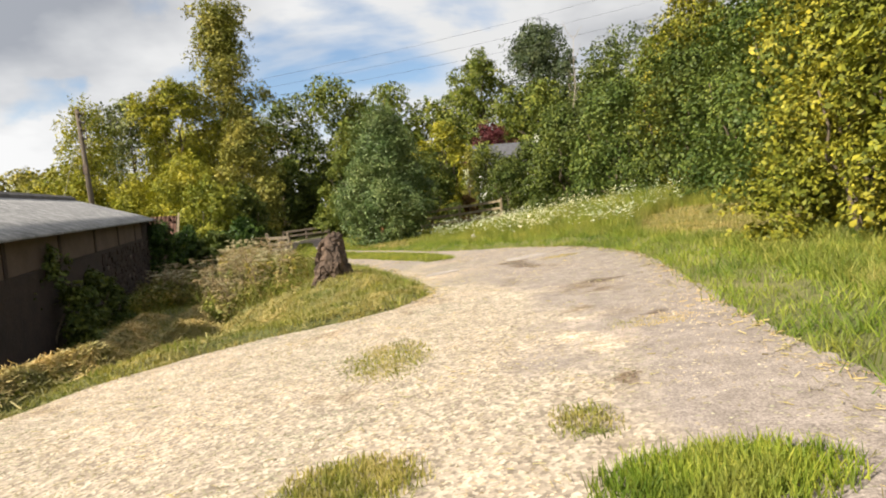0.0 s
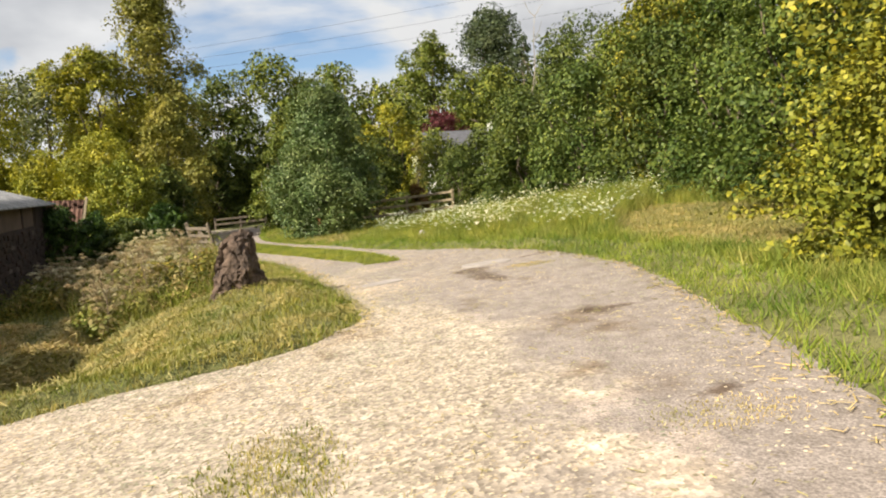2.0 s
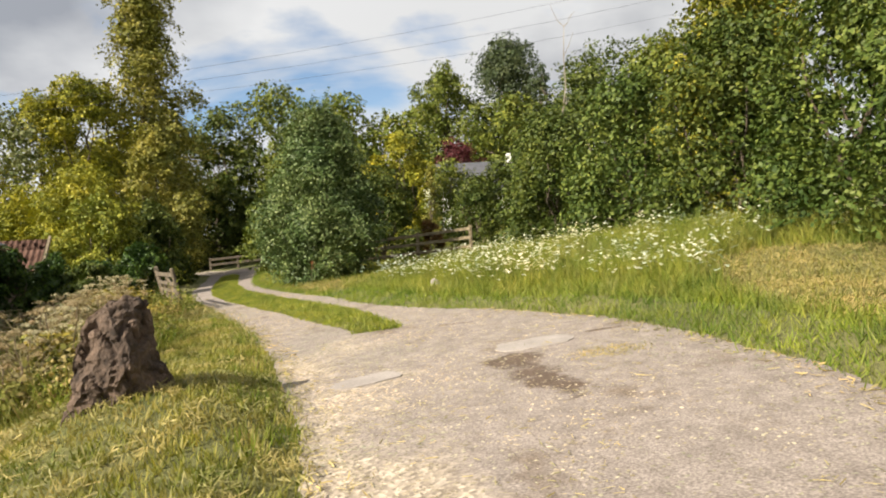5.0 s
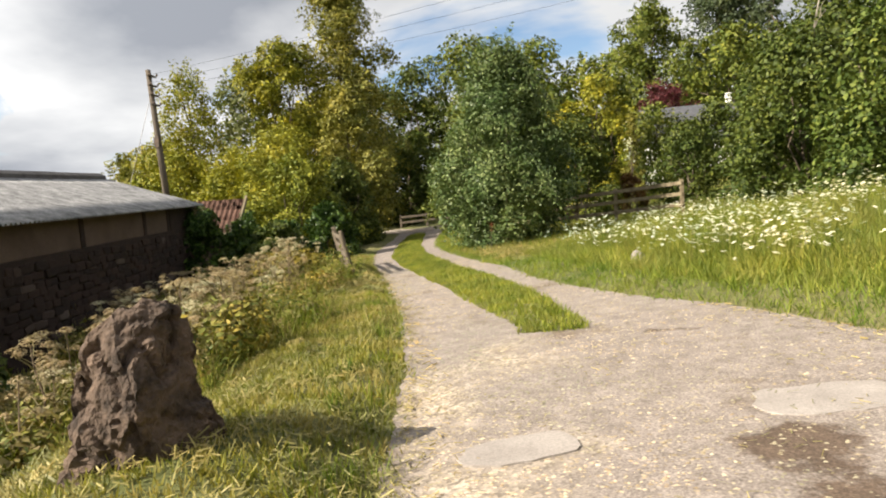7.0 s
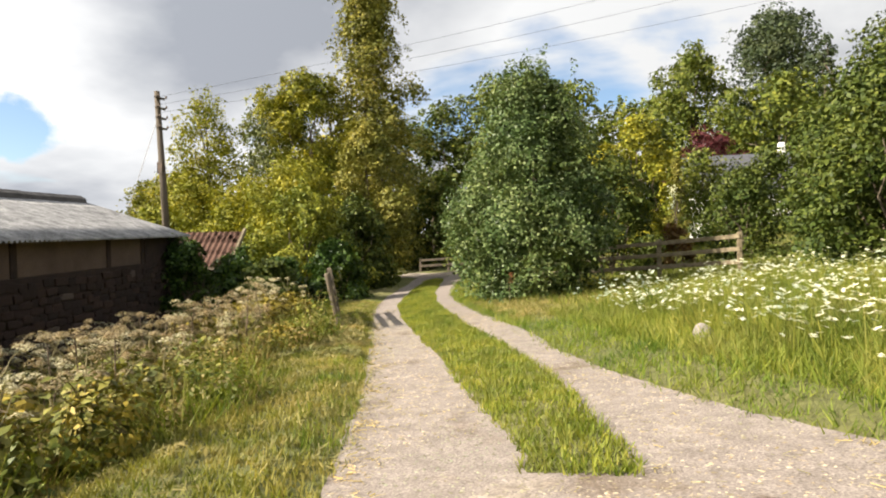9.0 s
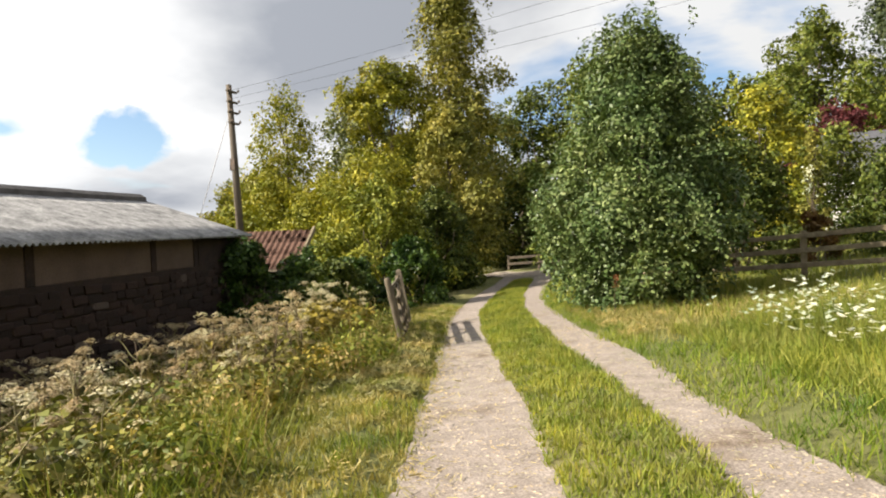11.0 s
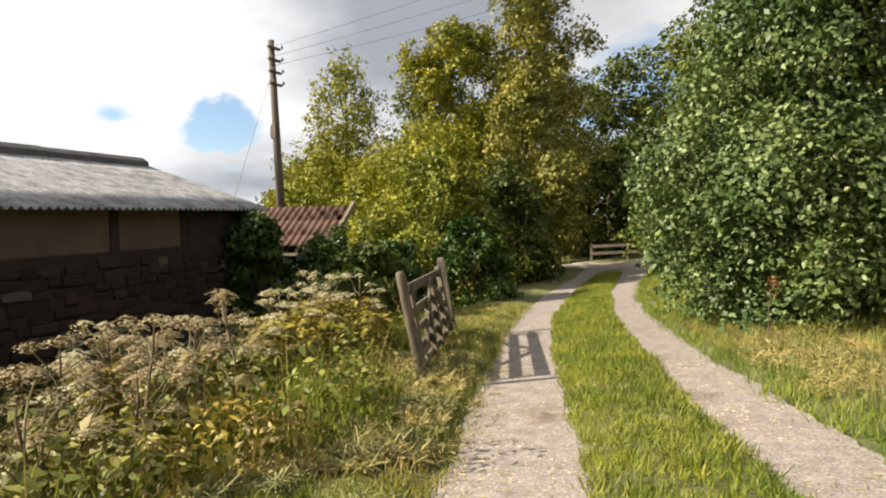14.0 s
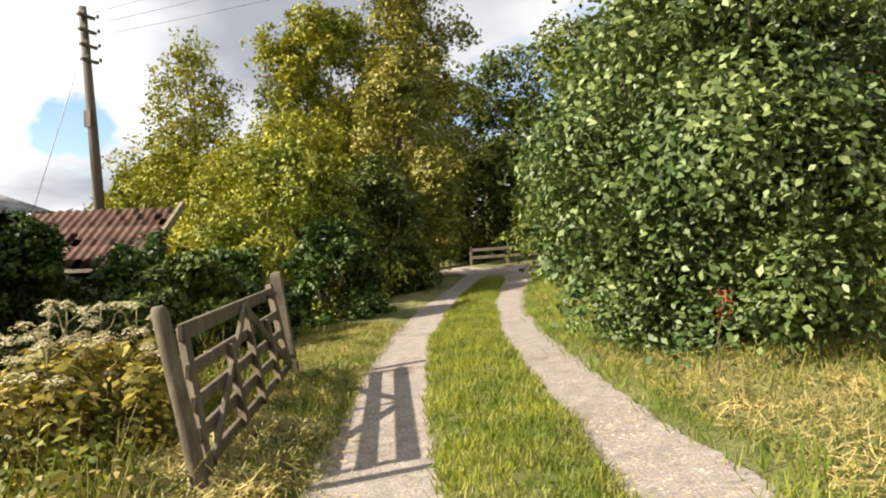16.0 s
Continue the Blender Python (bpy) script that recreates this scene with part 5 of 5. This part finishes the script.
# ---- hogweeds ----
def build_hogweed(seed, tall, leafy, gold, heads):
    """A hogweed: ribbed stem, side branches, flat umbels of small florets, big lobed leaves."""
    rng = np.random.default_rng(seed)
    root = thing("hogweed", "seeding hogweed with flat pale umbels above yellowing leaves", "weed", (0, 0, 0), "hogweeds on the slope")
    bm = bmesh.new()
    top = np.array([rng.normal() * 0.08, rng.normal() * 0.08, tall])
    pts = limb_path(rng, (0, 0, -0.1), top, 5, 0.08)
    tube(bm, [tuple(p) for p in pts], [0.014 - 0.0016 * i for i in range(6)], 6)
    part("stem", bm, M["dead_stem" if not leafy else "stem"], root, smooth=True)
    ends = [top]
    for k in range(int(rng.integers(3, 6))):
        i = int(rng.integers(2, 5))
        a = rng.uniform(0, 6.28)
        e = pts[i] + np.array([math.cos(a) * 0.28, math.sin(a) * 0.28, 0.22 + 0.2 * rng.random()]) * rng.uniform(0.6, 1.2)
        bm = bmesh.new()
        tube(bm, [tuple(p) for p in limb_path(rng, pts[i], e, 3, 0.2)], [0.008, 0.007, 0.006, 0.005], 5)
        part("branch", bm, M["stem"], root)
        ends.append(e)
    for e in ends:
        n = 70
        r = rng.uniform(0.07, 0.13)
        a, q = rng.uniform(0, 6.28, n), np.sqrt(rng.random(n))
        at = e + np.stack([np.cos(a) * q * r, np.sin(a) * q * r, 0.05 - 0.05 * q ** 2 + rng.normal(size=n) * 0.006], 1)
        fl = leaf_quads(at, np.stack([np.cos(a) * 0.3, np.sin(a) * 0.3, np.ones(n)], 1), 0.028, rng, 0.9)
        rays = np.stack([np.repeat(e[None], n // 3, 0) - [0.002, 0, 0.03], np.repeat(e[None], n // 3, 0) + [0.002, 0, -0.03], at[::3][: n // 3] + [0.002, 0, 0], at[::3][: n // 3] - [0.002, 0, 0]], 1)
        part("umbel", faces_mesh("umbel", np.concatenate([fl, rays]), 4, M[heads]), None, root)
    n = (460 if gold == "leaf_orange" else 150) if leafy else 60
    z = rng.uniform(0.05, 0.75 if leafy else 0.5, n) * tall
    a = rng.uniform(0, 6.28, n)
    r = rng.uniform(0.05, 0.36, n)
    at = np.stack([np.cos(a) * r, np.sin(a) * r, z], 1)
    leafage = part("foliage", faces_mesh("foliage", leaf_quads(at, np.stack([np.cos(a) * 0.5, np.sin(a) * 0.5, np.ones(n)], 1) + rng.normal(size=(n, 3)) * 0.3, 0.13, rng, 0.6, 0.2), 4, M[gold]), None, root)
    leafage["kind"] = "stuff"
    return root


kinds = [build_hogweed(900, 1.15, False, "leaf_straw", "seed_head"), build_hogweed(901, 1.0, True, "leaf_weed", "umbel"), build_hogweed(902, 1.3, True, "leaf_orange", "umbel"), build_hogweed(903, 0.95, False, "leaf_weed", "seed_head"), build_hogweed(904, 1.15, True, "leaf_weed", "seed_head")]
spots = np.random.default_rng(21)
placed = 0
for ob, (x, y) in zip(kinds, ((-4.3, 16.6), (-4.9, 17.6), (-7.5, 24.1), (-6.0, 19.3), (-5.6, 18.4))):
    ob.matrix_world = Matrix.Translation((x, y, hz(x, y)))
while placed < 140:
    y = spots.uniform(12, 26.5)
    x = float(np.interp(y, LEFT_Y, LEFT_X)) - spots.uniform(2.1, 6.2)
    if x < -11.5 or (y < 19 and x < -4.7 - 0.42 * (y - 12)) or ((x + 3.0) / 3.0) ** 2 + ((y - 12.3) / 2.3) ** 2 < 1:
        continue
    k = int(spots.choice([0, 1, 2, 3, 4], p=[0.33, 0.25, 0.04, 0.26, 0.12]))
    copy_thing(kinds[k], Matrix.Translation((x, y, hz(x, y))) @ Matrix.Rotation(spots.uniform(0, 6.28), 4, "Z") @ Matrix.Scale(spots.uniform(0.75, 1.12), 4))
    placed += 1
for x, y, s in ((-8.6, 25.7, 1.15), (-8.2, 25.2, 1.1), (-7.9, 25.9, 1.0), (-8.9, 26.3, 1.1), (-7.5, 24.7, 0.9), (-8.3, 24.6, 1.05), (-7.9, 25.0, 1.0), (-8.7, 25.1, 1.05), (-7.3, 25.4, 0.8)):
    copy_thing(kinds[2], Matrix.Translation((x, y, hz(x, y))) @ Matrix.Rotation(s * 40, 4, "Z") @ Matrix.Scale(s, 4))


# ---- drive details ----
def pebbles(rng, at, size):
    n = len(at)
    s = (size * rng.uniform(0.5, 1.5, n))[:, None, None]
    base = np.array([[-1, -0.7, 0], [0.9, -0.8, 0], [1.1, 0.6, 0], [-0.8, 0.9, 0], [0.1, 0.05, 0.8]])[None] + rng.normal(size=(n, 5, 3)) * 0.22
    a = rng.uniform(0, 6.28, n)
    c, sn = np.cos(a)[:, None], np.sin(a)[:, None]
    rot = np.stack([base[..., 0] * c - base[..., 1] * sn, base[..., 0] * sn + base[..., 1] * c, base[..., 2]], -1)
    return at[:, None, :] + rot * s * np.array([1.3, 0.8, 0.7])


on_drive = lambda x, y: (out_left(x, y) < -0.05) & (out_right(x, y) < -0.02) & ~((y > 16.3) & (x > strip_left(y)) & (x < strip_right(y)))
at = scatter(G, 240000, -9, 3.6, 0.8, 27, lambda x, y: on_drive(x, y) & (G.random(len(x)) < 0.28 + 0.72 * (1 - 0.85 * smooth(12.5, 17, y)) * smooth(1.6, -0.4, x + 0.9 * patchy(x, y, 4.0, 0.5) - 0.4)), 0.018)
stuff("loose_gravel", solids("loose_gravel", pebbles(G, at, 0.0085), [(0, 1, 4), (1, 2, 4), (2, 3, 4), (3, 0, 4)], M["pebble"]), "loose pale limestone chips on the drive", "gravel")
at = scatter(G, 26000, -7, 3.6, 0.8, 30, lambda x, y: on_drive(x, y) & (patchy(x, y, 7.0, 0.7) > 0.55), 0.02)
stuff("straw_litter", faces_mesh("straw_litter", lying(at, 0.06, 0.004, G, 0.1), 4, M["hay"]), "scattered bits of straw on the drive", "straw")

edge_straw = lambda x, y: on_drive(x, y) & (((out_right(x, y) > -0.15 - 0.35 * G.random(len(x)) ** 2) & (y < 17)) | ((out_left(x, y) > -0.12 - 0.4 * G.random(len(x)) ** 2) & (y > 9.5) & (y < 26)))
at = scatter(G, 90000, -7.5, 3.8, 1.5, 26, edge_straw, 0.022)
stuff("edge_straw", faces_mesh("edge_straw", lying(at, 0.07, 0.007, G, 0.15), 4, M["straw"]), "straw and dry clippings blown against the drive's edges", "straw")


def tuft(name, x, y, rx, ry, n, tall, mat, label):
    rng = np.random.default_rng(int(abs(x * 100 + y * 10)))
    a, q = rng.uniform(0, 6.28, n), np.sqrt(rng.random(n)) * (0.8 + 0.2 * np.sin(3 * rng.uniform(0, 6.28, n)))
    px_, py_ = x + np.cos(a) * q * rx, y + np.sin(a) * q * ry
    at = np.stack([px_, py_, height(px_, py_) + 0.012], 1)
    return tagged(new(name, faces_mesh(name, blades(at, tall, 0.010, rng, 0.8), 4, M[mat])), label, "grass", kind="stuff")


tuft("grass_patch", 1.15, 2.75, 0.62, 0.38, 4200, 0.09, "grass_lush", "green grass patch growing in the gravel")
tuft("grass_patch", -0.62, 3.3, 0.48, 0.4, 2600, 0.05, "grass_mown", "yellowing moss and grass patch in the gravel")
tuft("grass_patch", -0.65, 6.1, 0.5, 0.9, 2200, 0.035, "grass_mown", "yellowing mossy patch in the gravel")
tuft("grass_patch", 0.75, 3.7, 0.25, 0.35, 700, 0.04, "grass_mown", "small weedy patch in the gravel")
tuft("straw_patch", 2.3, 12.9, 0.5, 0.3, 900, 0.02, "straw", "flattened straw patch on the tarmac")
tuft("straw_patch", 1.9, 6.0, 0.55, 0.3, 700, 0.02, "straw", "flattened straw patch by the tarmac's edge")


def build_dock():
    """A dried dock: a rust-coloured seed spike on a thin stem."""
    rng = np.random.default_rng(64)
    x, y = -2.75, 27.3
    root = thing("dock_plant", "dried rust-red dock spike at the foot of the sallow bush", "weed", (x, y, hz(x, y)))
    bm = bmesh.new()
    tube(bm, limb_path(rng, (0, 0, -0.05), (0.08, 0.0, 0.8), 4, 0.1), [0.009, 0.008, 0.007, 0.006, 0.004], 6)
    part("stem", bm, M["dead_stem"], root, smooth=True)
    n = 130
    z = rng.uniform(0.56, 0.82, n)
    at = np.stack([0.07 + rng.normal(size=n) * 0.045, rng.normal(size=n) * 0.045, z], 1)
    part("seed_spike", faces_mesh("seed_spike", leaf_quads(at, rng.normal(size=(n, 3)), 0.032, rng, 0.8), 4, M["leaf_dock"]), None, root, "rust-red seeds")
    return root


build_dock()


def build_patch(name, x, y, rx, ry, turn, lift, thick, mat, label, category, seed):
    """A worn slab or patch with a broken outline, bedded in the drive."""
    rng = np.random.default_rng(seed)
    bm = bmesh.new()
    ring = []
    n = 26
    for k in range(n):
        a = 2 * math.pi * k / n
        c, s = math.cos(a), math.sin(a)
        q = 1 / max(abs(c), abs(s)) ** 0.55 * rng.uniform(0.9, 1.06)
        lx, ly = c * q * rx, s * q * ry
        wx, wy = x + lx * math.cos(turn) - ly * math.sin(turn), y + lx * math.sin(turn) + ly * math.cos(turn)
        ring.append((wx, wy))
    top = [bm.verts.new((wx, wy, hz(wx, wy) + lift)) for wx, wy in ring]
    low = [bm.verts.new((x + (wx - x) * 1.02, y + (wy - y) * 1.02, hz(wx, wy) + lift - thick)) for wx, wy in ring]
    mid = bm.verts.new((x, y, hz(x, y) + lift))
    for k in range(n):
        bm.faces.new((top[k], top[(k + 1) % n], mid))
        bm.faces.new((low[k], low[(k + 1) % n], top[(k + 1) % n], top[k]))
    ob = part(name, bm, mat)
    return tagged(ob, label, category)


build_patch("concrete_slab", 1.74, 13.8, 0.44, 0.27, 0.15, 0.026, 0.05, M["slab"], "pale worn concrete slab bedded in the tarmac", "slab", 5)
build_patch("concrete_slab", -0.12, 13.2, 0.36, 0.2, 0.3, 0.03, 0.05, M["slab"], "pale worn concrete slab half under gravel", "slab", 6)


def build_marker():
    bm = bmesh.new()
    bmesh.ops.create_icosphere(bm, subdivisions=3, radius=0.12)
    for v in bm.verts:
        v.co *= 1 + 0.25 * noise.noise(v.co * 6)
        v.co.z *= 1.15
    ob = part("marker_stone", bm, M["slab"], smooth=True)
    ob.location = (0.95, 20.6, hz(0.95, 20.6) + 0.08)
    return tagged(ob, "small pale stone half hidden in the verge grass", "stone")


build_marker()
